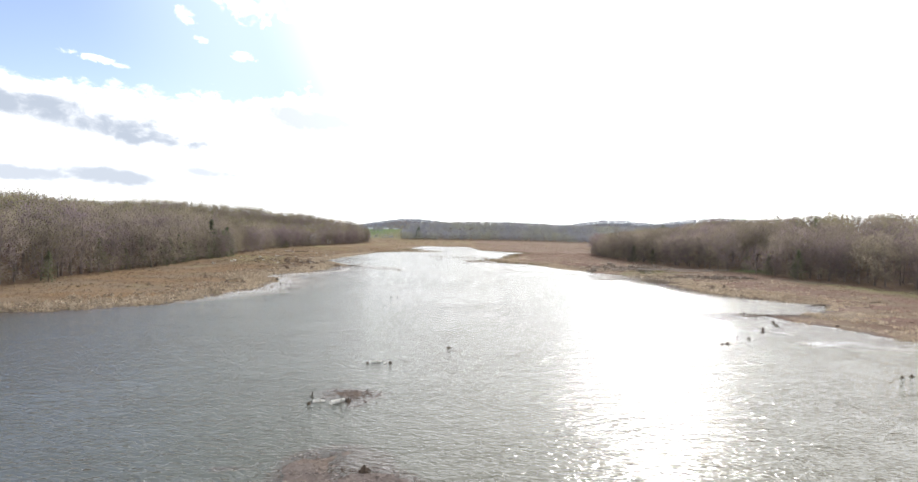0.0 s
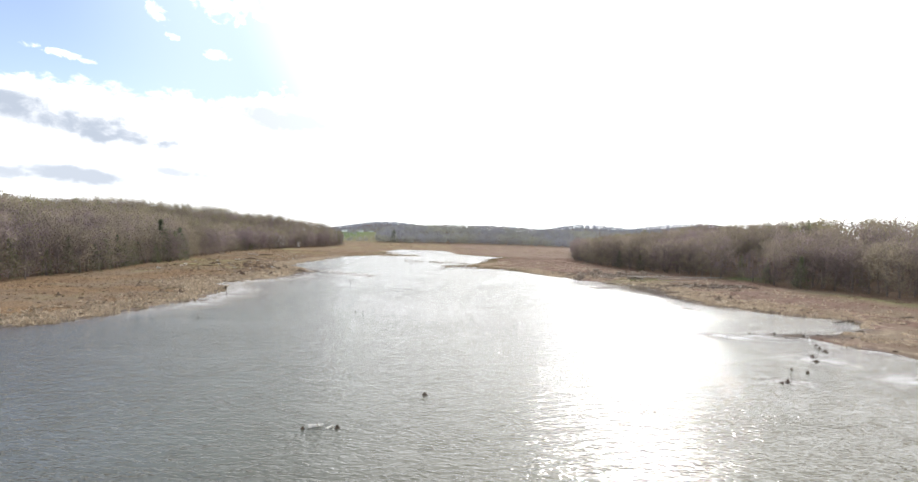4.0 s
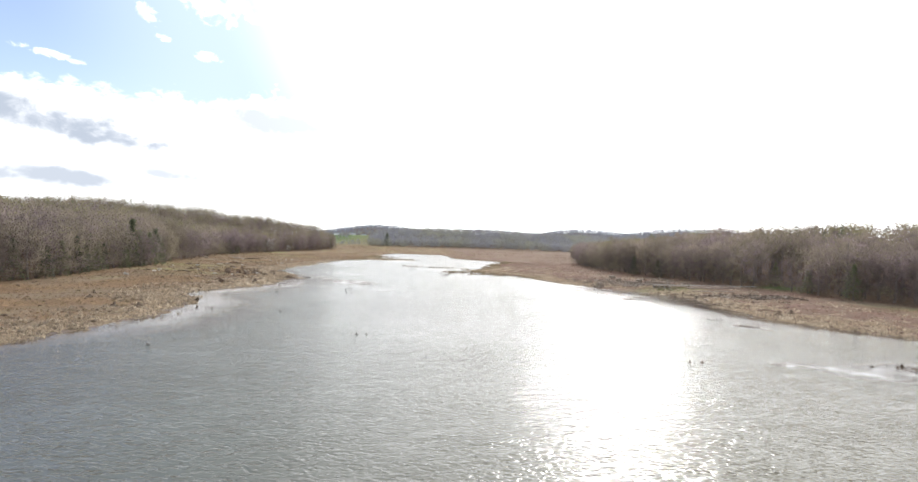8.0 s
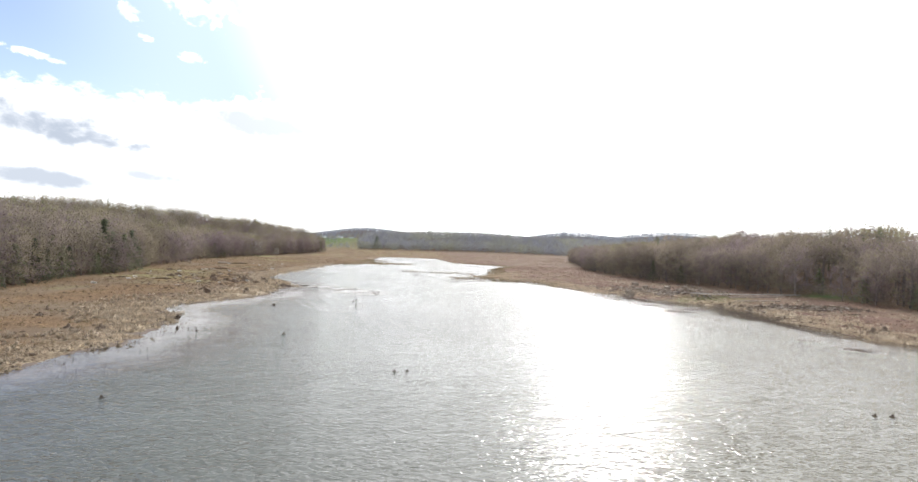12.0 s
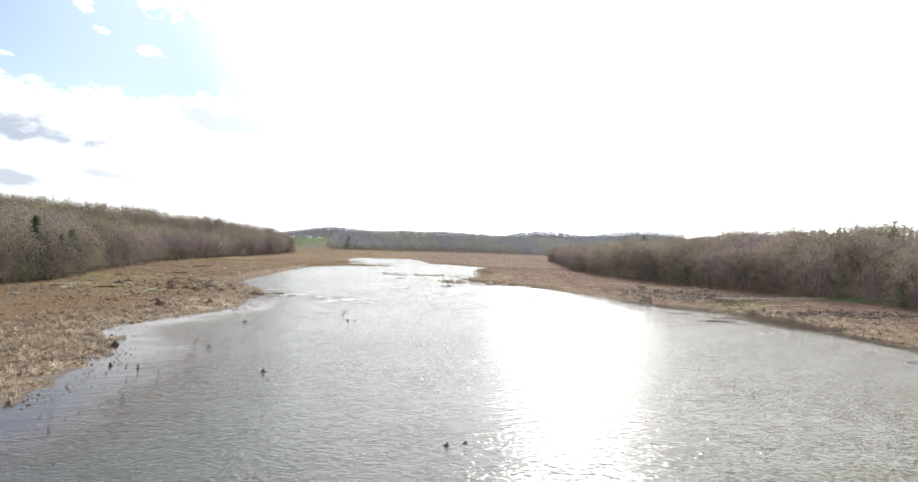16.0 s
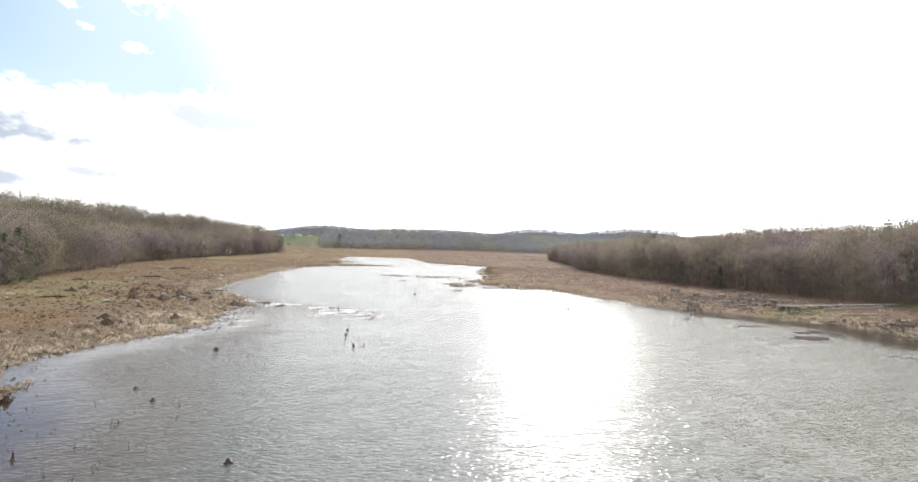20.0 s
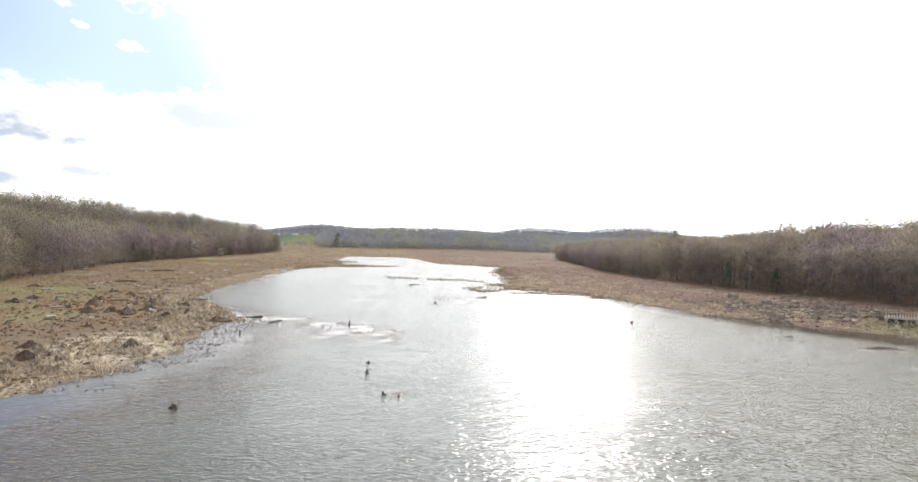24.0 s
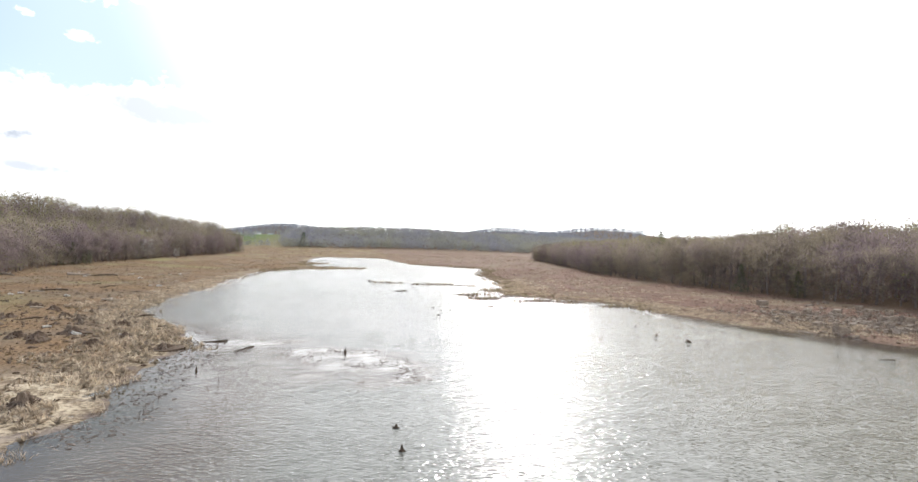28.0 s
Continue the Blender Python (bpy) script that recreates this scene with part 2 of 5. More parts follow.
def ground_height(x, y, d=None):
    d = shore(x, y) if d is None else d
    land, bed = np.maximum(d, 0), np.maximum(-d, 0)
    rough = fbm(x, y, 1.8, 21, 3)
    z = 0.5 * (1 - np.exp(-land / 7)) + 0.016 * np.minimum(land, 60) + 0.17 * rough * smooth(d, -1, 3) * (1 - smooth(land, 50, 80))
    z = z + 0.12 * fbm(x, y, 12.0, 31, 2) * smooth(d, 2, 12)
    z = z - 0.6 * (1 - np.exp(-bed / (5 + 11 * smooth(x, 20, 50) * smooth(y, 100, 130) + 20 * smooth(-x, 20, 38) * smooth(y, 95, 115) * (1 - smooth(y, 200, 230))))) - 0.02 * np.minimum(bed, 20) * (1 - 0.7 * smooth(-x, 20, 38) * smooth(y, 95, 115) * (1 - smooth(y, 200, 230)))
    for cx, cy, sx, sy, high in BANKS:
        reach = ((x - cx) / sx) ** 2 + ((y - cy) / sy) ** 2 + 0.9 * fbm(x, y, 3.2, 41, 3)
        z = z + (high + (0.10 if high > 0.01 else 0.055) * rough - z) * np.exp(-np.maximum(reach, 0) ** 2) * smooth(bed, 0.2, 1.5)
    far = y - 620
    west, east = west_edge(y) - x, x - east_edge(y)
    near = 1 - smooth(y, 560, 900)
    ridge = np.interp(y, [105, 150, 230, 270, 326, 360, 400, 450, 478, 500, 540, 600], [15.0, 12.5, 12.5, 15.5, 12, 17.5, 20, 23, 19, 18.5, 16, 14])
    slope = 130 - 80 * smooth(y, 430, 530) - 24 * smooth(y, 530, 585)
    z = z + near * (ridge * smooth(west, -6, slope) - 0.03 * np.clip(west - 160, 0, 200))
    z = z + near * (np.interp(y, [100, 150, 206, 257, 300, 330, 355, 421], [6, 8.5, 10, 11.5, 10, 9, 6.5, 8.5]) * smooth(east, -6, 85) + 3 * smooth(east, 80, 300))
    z = z + smooth(far, 0, 320) * 1.5 + smooth(y, 930, 1250) * 12
    z = z + bump(x, y, 110, 1180, 330, 200, 21) + 5 * fbm(x, y, 160.0, 81, 3) * smooth(y, 940, 1100) + bump(x, y, -285, 2650, 265, 420, 57) + bump(x, y, 30, 2900, 330, 420, 40)
    z = z + bump(x, y, 470, 1600, 190, 260, 43) + bump(x, y, 930, 1900, 300, 330, 66) + bump(x, y, 1800, 1500, 700, 500, 50) + bump(x, y, -1300, 1700, 600, 600, 55)
    z = z + bump(x, y, -230, 1450, 110, 200, 8)
    z = z + bump(x, y, 71, 198.0, 7, 4.0, 0.7) + bump(x, y, 80, 195.5, 9, 3.6, 0.6) + bump(x, y, 98, 197, 16, 4.5, 0.5)
    return z


# ---- materials ----
def material(name):
    m = bpy.data.materials.new(name)
    m.use_nodes = True
    return m, Nodes(m.node_tree)


def finish(n, color, rough=0.8, bump_of=None, strength=0.4, distance=0.05, thin=0.0, metal=0.0, shine=0.04):
    """Ends a material: a rough surface, with a share of light let through for thin leaves and twigs."""
    shader = n.add("ShaderNodeBsdfPrincipled", i_Base_Color=color, i_Roughness=rough, i_Metallic=metal)
    shader.inputs["Specular IOR Level"].default_value = shine
    if bump_of is not None:
        shader_bump = n.add("ShaderNodeBump", i_Strength=strength, i_Distance=distance, i_Height=bump_of)
        n.put(shader.inputs["Normal"], shader_bump.outputs[0])
    out = shader.outputs[0]
    if thin:
        through_leaf = n.add("ShaderNodeBsdfTranslucent", i_Color=color)
        out = n.shade(thin, out, through_leaf.outputs[0])
    n.add("ShaderNodeOutputMaterial", i_Surface=out)


def where(n):
    return n.add("ShaderNodeNewGeometry").outputs["Position"]


def make_ground():
    m, n = material("marsh_ground")
    p = where(n)
    d = n.add("ShaderNodeAttribute", attribute_name="shore").outputs["Fac"]
    wood = n.add("ShaderNodeAttribute", attribute_name="wood").outputs["Fac"]
    field = n.add("ShaderNodeAttribute", attribute_name="field").outputs["Fac"]
    fine, mid, wide = n.noise(p, 3.0, 6), n.noise(p, 0.35, 5), n.noise(p, 0.06, 4)
    edge = n.math("ADD", d, n.math("MULTIPLY", n.math("SUBTRACT", mid, 0.5), 16.0))
    mud = n.mix(fine, (0.10, 0.08, 0.068), (0.25, 0.202, 0.172))
    silt = n.mix(fine, (0.045, 0.038, 0.025), (0.11, 0.092, 0.062))
    straw = n.mix(n.step(fine, 0.38, 0.62), (0.095, 0.068, 0.043), (0.36, 0.285, 0.19))
    rust = n.mix(n.step(fine, 0.36, 0.64), (0.108, 0.067, 0.037), (0.285, 0.186, 0.104))
    tan = n.mix(fine, (0.110, 0.080, 0.052), (0.27, 0.203, 0.138))
    green = n.mix(fine, (0.145, 0.125, 0.058), (0.30, 0.26, 0.125))
    matted = n.mix(n.step(fine, 0.32, 0.60), (0.22, 0.17, 0.115), (0.50, 0.415, 0.295))
    litter = n.mix(fine, (0.075, 0.05, 0.032), (0.19, 0.13, 0.085))
    east = n.step(n.add("ShaderNodeSeparateXYZ", i_Vector=p).outputs[0], 5.0, 45.0)
    red = n.mix(n.step(fine, 0.3, 0.7), (0.095, 0.056, 0.042), (0.245, 0.152, 0.115))
    streak = n.noise(n.vmath("MULTIPLY", p, (0.05, 0.16, 1.0)).outputs[0], 1.0, 5, 0.65)
    glade = n.add("ShaderNodeAttribute", attribute_name="glade").outputs["Fac"]
    trodden = n.mix(n.step(fine, 0.38, 0.62), (0.065, 0.047, 0.035), (0.21, 0.16, 0.115))
    c = n.mix(n.step(edge, -1.0, 1.2), n.mix(east, mud, n.mix(n.step(d, -1.0, 0.6), silt, mud)), n.mix(east, straw, trodden))
    c = n.mix(n.step(n.math("ADD", edge, n.math("MULTIPLY", east, 5.0)), 3.0, 9.0), c, n.mix(east, n.mix(n.step(wide, 0.40, 0.60), rust, tan), n.mix(n.step(wide, 0.45, 0.62), red, tan)))
    c = n.mix(n.math("MULTIPLY", n.step(streak, 0.44, 0.66), 0.55), c, litter)
    mat = n.add("ShaderNodeAttribute", attribute_name="mat").outputs["Fac"]
    c = n.mix(n.math("MULTIPLY", n.step(mat, 0.25, 0.75), n.step(n.noise(p, 0.55, 5, 0.6), 0.36, 0.54)), c, matted)
    c = n.mix(n.math("MULTIPLY", glade, n.step(mid, 0.25, 0.6)), c, green)
    c = n.mix(n.math("MULTIPLY", n.math("MULTIPLY", n.step(n.noise(p, 0.03, 3), 0.52, 0.66), n.step(edge, 14.0, 24.0)), n.math("SUBTRACT", 1.0, east)), c, green)
    c = n.mix(wood, c, litter)
    meadow = n.mix(n.noise(p, 0.01, 3), (0.06, 0.10, 0.03), (0.12, 0.17, 0.06))
    c = n.mix(field, c, meadow)
    finish(n, c, 0.9, n.math("ADD", fine, n.math("MULTIPLY", n.noise(p, 12.0, 4), 0.5)), 0.8, 0.12)
    return m


def make_water():
    m, n = material("lake_water")
    p = where(n)
    depth = n.add("ShaderNodeAttribute", attribute_name="depth").outputs["Fac"]
    calm = n.step(n.noise(n.vmath("MULTIPLY", p, (0.5, 1.0, 1.0)).outputs[0], 0.05, 4, 0.6, 0.6), 0.30, 0.60)
    shallow = n.add("ShaderNodeAttribute", attribute_name="open").outputs["Fac"]
    strength = n.math("MULTIPLY", n.math("ADD", 0.74, n.math("MULTIPLY", calm, 0.26)), n.math("ADD", 0.16, n.math("MULTIPLY", shallow, 0.84)))

    gust = n.noise(n.vmath("MULTIPLY", p, (0.7, 1.2, 1.0)).outputs[0], 0.42, 4, 0.65, 0.4)
    strength = n.math("MULTIPLY", strength, n.step(gust, 0.28, 0.72, 0.76, 1.30))

    def height(at):
        q = n.add("ShaderNodeVectorRotate", rotation_type="Z_AXIS", i_Vector=at, i_Angle=radians(7)).outputs[0]
        q = n.vmath("MULTIPLY", q, (0.58, 1.35, 1.0)).outputs[0]
        chop = n.math("MULTIPLY", n.noise(q, 3.0, 1.5, 0.5, 0.25), 0.084)
        cross = n.add("ShaderNodeVectorRotate", rotation_type="Z_AXIS", i_Vector=at, i_Angle=radians(-16)).outputs[0]
        swell = n.math("MULTIPLY", n.noise(n.vmath("MULTIPLY", cross, (0.24, 0.90, 1.0)).outputs[0], 1.1, 1.5, 0.5, 0.2), 0.10)
        return n.math("ADD", n.math("ADD", chop, swell), n.math("MULTIPLY", n.noise(n.vmath("MULTIPLY", at, (1.25, 1.0, 1.0)).outputs[0], 2.7, 1.0, 0.5, 0.2), 0.046))

    # The slope of the wavelets along x and y, from heights 3 cm apart.
    here, gap = height(p), 0.03
    slope = [n.math("MULTIPLY", n.math("SUBTRACT", here, height(n.vmath("ADD", p, way).outputs[0])), n.math("MULTIPLY", strength, WAVE / gap)) for way in ((gap, 0, 0), (0, gap, 0))]
    tilted = n.add("ShaderNodeCombineXYZ", i_X=slope[0], i_Y=slope[1], i_Z=1.0).outputs[0]
    normal = n.vmath("NORMALIZE", tilted, (0, 0, 0)).outputs[0]
    murk = n.mix(n.noise(p, 0.05, 3), (0.076, 0.078, 0.066), (0.097, 0.099, 0.084))
    # The murk turns yellower and slightly darker towards the east.
    eastward = n.step(n.add("ShaderNodeSeparateXYZ", i_Vector=p).outputs[0], -20.0, 14.0)
    murk = n.mix(eastward, murk, n.mix(n.noise(p, 0.08, 3), (0.070, 0.063, 0.036), (0.086, 0.077, 0.045)))
    murk = n.mix(n.step(depth, 0.60, 0.12), murk, (0.112, 0.084, 0.066))
    body = n.add("ShaderNodeBsdfDiffuse", i_Color=murk).outputs[0]
    clear = n.add("ShaderNodeBsdfTransparent", i_Color=(0.80, 0.74, 0.62, 1)).outputs[0]
    seen = n.math("POWER", 2.0, n.math("MULTIPLY", depth, -6.5))
    under = n.shade(n.math("MULTIPLY", seen, 0.85), body, clear)
    gloss = n.add("ShaderNodeBsdfGlossy", i_Color=(1, 1, 1, 1), i_Roughness=n.math("ADD", 0.03, n.math("MULTIPLY", shallow, 0.09)), i_Normal=normal).outputs[0]
    fresnel = n.add("ShaderNodeFresnel", i_IOR=1.333, i_Normal=normal).outputs[0]
    n.add("ShaderNodeOutputMaterial", i_Surface=n.shade(fresnel, under, gloss))
    return m


def make_leafy(name, dark, light, tint, thin=0.35, spot=0.08, vary=0.68):
    """Twigs, leaves and blades: colour by piece, by plant and by stand."""
    m, n = material(name)
    geo = n.add("ShaderNodeNewGeometry")
    piece = geo.outputs["Random Per Island"]
    c = n.mix(piece, dark, light)
    c = n.mix(n.step(n.noise(geo.outputs["Position"], spot, 3), 0.42, 0.64), c, tint)
    who = n.add("ShaderNodeObjectInfo").outputs["Random"]
    plant = n.add("ShaderNodeAttribute", attribute_name="plant").outputs["Fac"]
    tone = n.math("FRACT", n.math("ADD", plant, who))
    c = n.mix(n.step(tone, 0.60, 0.95, 0.0, 0.75), c, tint)
    c = n.mix(n.step(tone, 0.30, 0.02, 0.0, 0.6), c, (dark[0] * 1.05, dark[1] * 1.05, dark[2] * 1.15))
    bright = n.math("ADD", 0.98 - vary / 2, n.math("MULTIPLY", n.math("FRACT", n.math("MULTIPLY", tone, 7.3)), vary))
    c = n.mix(1.0, c, n.add("ShaderNodeCombineXYZ", i_X=bright, i_Y=bright, i_Z=bright).outputs[0], "MULTIPLY")
    finish(n, c, 0.75, thin=thin)
    return m


def make_bark(name, dark, light):
    m, n = material(name)
    p = n.add("ShaderNodeTexCoord").outputs["Object"]
    grain = n.noise(n.vmath("MULTIPLY", p, (1.0, 1.0, 0.2)).outputs[0], 9.0, 5, 0.65)
    c = n.mix(n.step(grain, 0.3, 0.7), dark, light)
    c = n.mix(n.math("MULTIPLY", n.noise(p, 1.3, 3), 0.4), c, (light[0] * 0.9, light[1] * 0.92, light[2] * 0.85))
    finish(n, c, 0.85, grain, 0.6, 0.04, shine=0.12)
    return m


def make_stone(name, dark, light):
    m, n = material(name)
    p = n.add("ShaderNodeTexCoord").outputs["Object"]
    who = n.add("ShaderNodeObjectInfo").outputs["Random"]
    grain = n.noise(p, 5.0, 6, 0.6)
    c = n.mix(n.step(grain, 0.3, 0.7), dark, light)
    c = n.mix(n.math("MULTIPLY", n.step(n.noise(p, 1.1, 4), 0.45, 0.7), 0.6), c, (dark[0] * 0.7, dark[1] * 0.75, dark[2] * 0.65))
    c = n.mix(n.math("MULTIPLY", who, 0.4), c, dark)
    finish(n, c, 0.85, grain, 0.5, 0.05)
    return m


WAVE = 1.4
GROUND, WATER = make_ground(), make_water()
TWIGS = make_leafy("bare_twigs", (0.168, 0.130, 0.131), (0.230, 0.180, 0.180), (0.215, 0.182, 0.135), 0.76, 0.05, 0.55)
BUDS = make_leafy("spring_buds", (0.180, 0.176, 0.080), (0.252, 0.246, 0.112), (0.22, 0.188, 0.12), 0.60, 0.05, 0.6)
NEEDLES = make_leafy("evergreen_needles", (0.085, 0.096, 0.062), (0.150, 0.162, 0.098), (0.13, 0.14, 0.082), 0.50)
BLOSSOM = make_leafy("white_blossom", (0.62, 0.58, 0.55), (0.80, 0.77, 0.74), (0.7, 0.66, 0.64), 0.4)
# Aerial haze over the hills is mixed into this bluish-grey colour.
HAZED_FAR_WOOD = make_leafy("hazed_far_woods", (0.165, 0.18, 0.215), (0.20, 0.215, 0.25), (0.19, 0.205, 0.215), 0.6, 0.012, 0.25)
# Paler and bluer than near twigs: distance haze painted into the colour.
HAZED_MID_WOOD = make_leafy("hazed_marsh_end_woods", (0.195, 0.196, 0.220), (0.240, 0.238, 0.252), (0.25, 0.248, 0.195), 0.6, 0.015, 0.3)
STRAW = make_leafy("dead_straw", (0.27, 0.208, 0.145), (0.62, 0.525, 0.395), (0.38, 0.30, 0.21), 0.42, 0.25)
WET_SEDGE = make_leafy("wet_sedge", (0.13, 0.095, 0.06), (0.30, 0.23, 0.145), (0.20, 0.165, 0.09), 0.35, 0.4)
WEED = make_leafy("water_weed", (0.13, 0.104, 0.090), (0.33, 0.272, 0.238), (0.23, 0.185, 0.155), 0.3, 0.4)
RUST = make_leafy("rusty_sedge", (0.125, 0.08, 0.052), (0.325, 0.22, 0.138), (0.25, 0.195, 0.11), 0.35, 0.10)
RED_SEDGE = make_leafy("red_brown_sedge", (0.125, 0.072, 0.056), (0.33, 0.205, 0.155), (0.24, 0.165, 0.11), 0.38, 0.10)
BARK = make_bark("grey_bark", (0.085, 0.070, 0.063), (0.20, 0.168, 0.15))
PEAT = make_bark("dark_peat", (0.035, 0.025, 0.018), (0.14, 0.095, 0.065))
WET_WOOD = make_bark("dark_wet_wood", (0.022, 0.016, 0.012), (0.095, 0.068, 0.048))
OLD_WOOD = make_bark("rotten_wood", (0.055, 0.040, 0.030), (0.20, 0.150, 0.112))
DRY_WOOD = make_bark("bleached_wood", (0.17, 0.132, 0.10), (0.42, 0.345, 0.27))
PALE_WOOD = make_bark("silvery_wood", (0.36, 0.33, 0.29), (0.66, 0.62, 0.55))
STONE = make_stone("shore_stone", (0.085, 0.065, 0.052), (0.40, 0.325, 0.25))
CONCRETE = make_stone("weathered_planks", (0.17, 0.15, 0.13), (0.38, 0.35, 0.31))
EARTH_STONE = make_stone("brown_wall_stone", (0.22, 0.165, 0.13), (0.48, 0.385, 0.31))
PAINT = make_stone("white_barn_paint", (0.62, 0.62, 0.60), (0.80, 0.80, 0.78))
ROOFING = make_stone("barn_roofing", (0.22, 0.24, 0.25), (0.42, 0.44, 0.46))


# ---- mesh helpers ----
def mesh_of(name, verts, tris, mats, slots=None, soft=False):
    me = bpy.data.meshes.new(name)
    verts, tris = np.asarray(verts, np.float32), np.asarray(tris, np.int32)
    me.vertices.add(len(verts)), me.loops.add(3 * len(tris)), me.polygons.add(len(tris))
    me.vertices.foreach_set("co", verts.ravel())
    me.loops.foreach_set("vertex_index", tris.ravel())
    me.polygons.foreach_set("loop_start", np.arange(0, 3 * len(tris), 3, dtype=np.int32))
    for m in mats:
        me.materials.append(m)
    if slots is not None:
        me.polygons.foreach_set("material_index", np.asarray(slots, np.int32))
    me.polygons.foreach_set("use_smooth", np.full(len(tris), soft))
    me.update()
    return me


def part(name, me, parent, label="", at=None):
    ob = new(name, me)
    ob.parent = parent
    if at is not None:
        ob.matrix_local = at
    return tagged(ob, label)


def from_bm(name, bm, mat, soft=False):
    me = bpy.data.meshes.new(name)
    bmesh.ops.recalc_face_normals(bm, faces=bm.faces)
    for f in bm.faces:
        f.smooth = soft
    bm.to_mesh(me)
    bm.free()
    me.materials.append(mat)
    return me


def box_mesh(name, sx, sy, sz, mat, bevel=0.0):
    """A box with its base at z = 0."""
    bm = bmesh.new()
    bmesh.ops.create_cube(bm, size=1.0, matrix=Matrix.Translation((0, 0, sz / 2)) @ Matrix.Diagonal((sx, sy, sz, 1)))
    if bevel:
        bmesh.ops.bevel(bm, geom=bm.edges[:], offset=bevel, segments=1, affect="EDGES")
    return from_bm(name, bm, mat)


class Shape:
    """Collects triangles for one mesh."""

    def __init__(self):
        self.v, self.t, self.s, self.n = [], [], [], 0

    def add(self, verts, tris, slot=0):
        verts, tris = np.asarray(verts, float), np.asarray(tris, int)
        self.v.append(verts), self.t.append(tris + self.n), self.s.append(np.full(len(tris), slot))
        self.n += len(verts)

    def arrays(self):
        return np.concatenate(self.v), np.concatenate(self.t), np.concatenate(self.s)

    def tube(self, points, radii, sides=6, slot=0, cap=True, wobble=0.0, r=None):
        points = np.asarray(points, float)
        way = np.gradient(points, axis=0)
        rings = []
        for p, w, rad in zip(points, way, radii):
            w = w / (np.linalg.norm(w) + 1e-9)
            a = np.cross(w, (0.31, 0.95, 0.05) if abs(w[2]) > 0.7 else (0, 0, 1))
            a /= np.linalg.norm(a)
            b = np.cross(w, a)
            ang = np.arange(sides) * 2 * np.pi / sides
            k = rad * (1 + (wobble * r.uniform(-1, 1, sides) if wobble else 0))
            rings.append(p + (k * np.cos(ang))[:, None] * a + (k * np.sin(ang))[:, None] * b)
        tris = []
        for i in range(len(points) - 1):
            for j in range(sides):
                a0, a1 = i * sides + j, i * sides + (j + 1) % sides
                tris += [(a0, a1, a1 + sides), (a0, a1 + sides, a0 + sides)]
        if cap:
            for base, flip in ((0, True), ((len(points) - 1) * sides, False)):
                for j in range(1, sides - 1):
                    tris.append((base, base + j + 1, base + j) if flip else (base, base + j, base + j + 1))
        self.add(np.concatenate(rings), tris, slot)


def slivers(centres, ways, length, width, r):
    """One thin triangle for each centre, along its way."""
    k = len(centres)
    ways = ways / (np.linalg.norm(ways, axis=1, keepdims=True) + 1e-9)
    side = np.cross(ways, r.normal(size=(k, 3)))
    side /= np.linalg.norm(side, axis=1, keepdims=True) + 1e-9
    length, width = np.broadcast_to(length, k)[:, None], np.broadcast_to(width, k)[:, None]
    v = np.stack([centres - ways * length / 2 - side * width / 2, centres - ways * length / 2 + side * width / 2, centres + ways * length / 2], 1).reshape(-1, 3)
    return v, np.arange(3 * k).reshape(-1, 3)


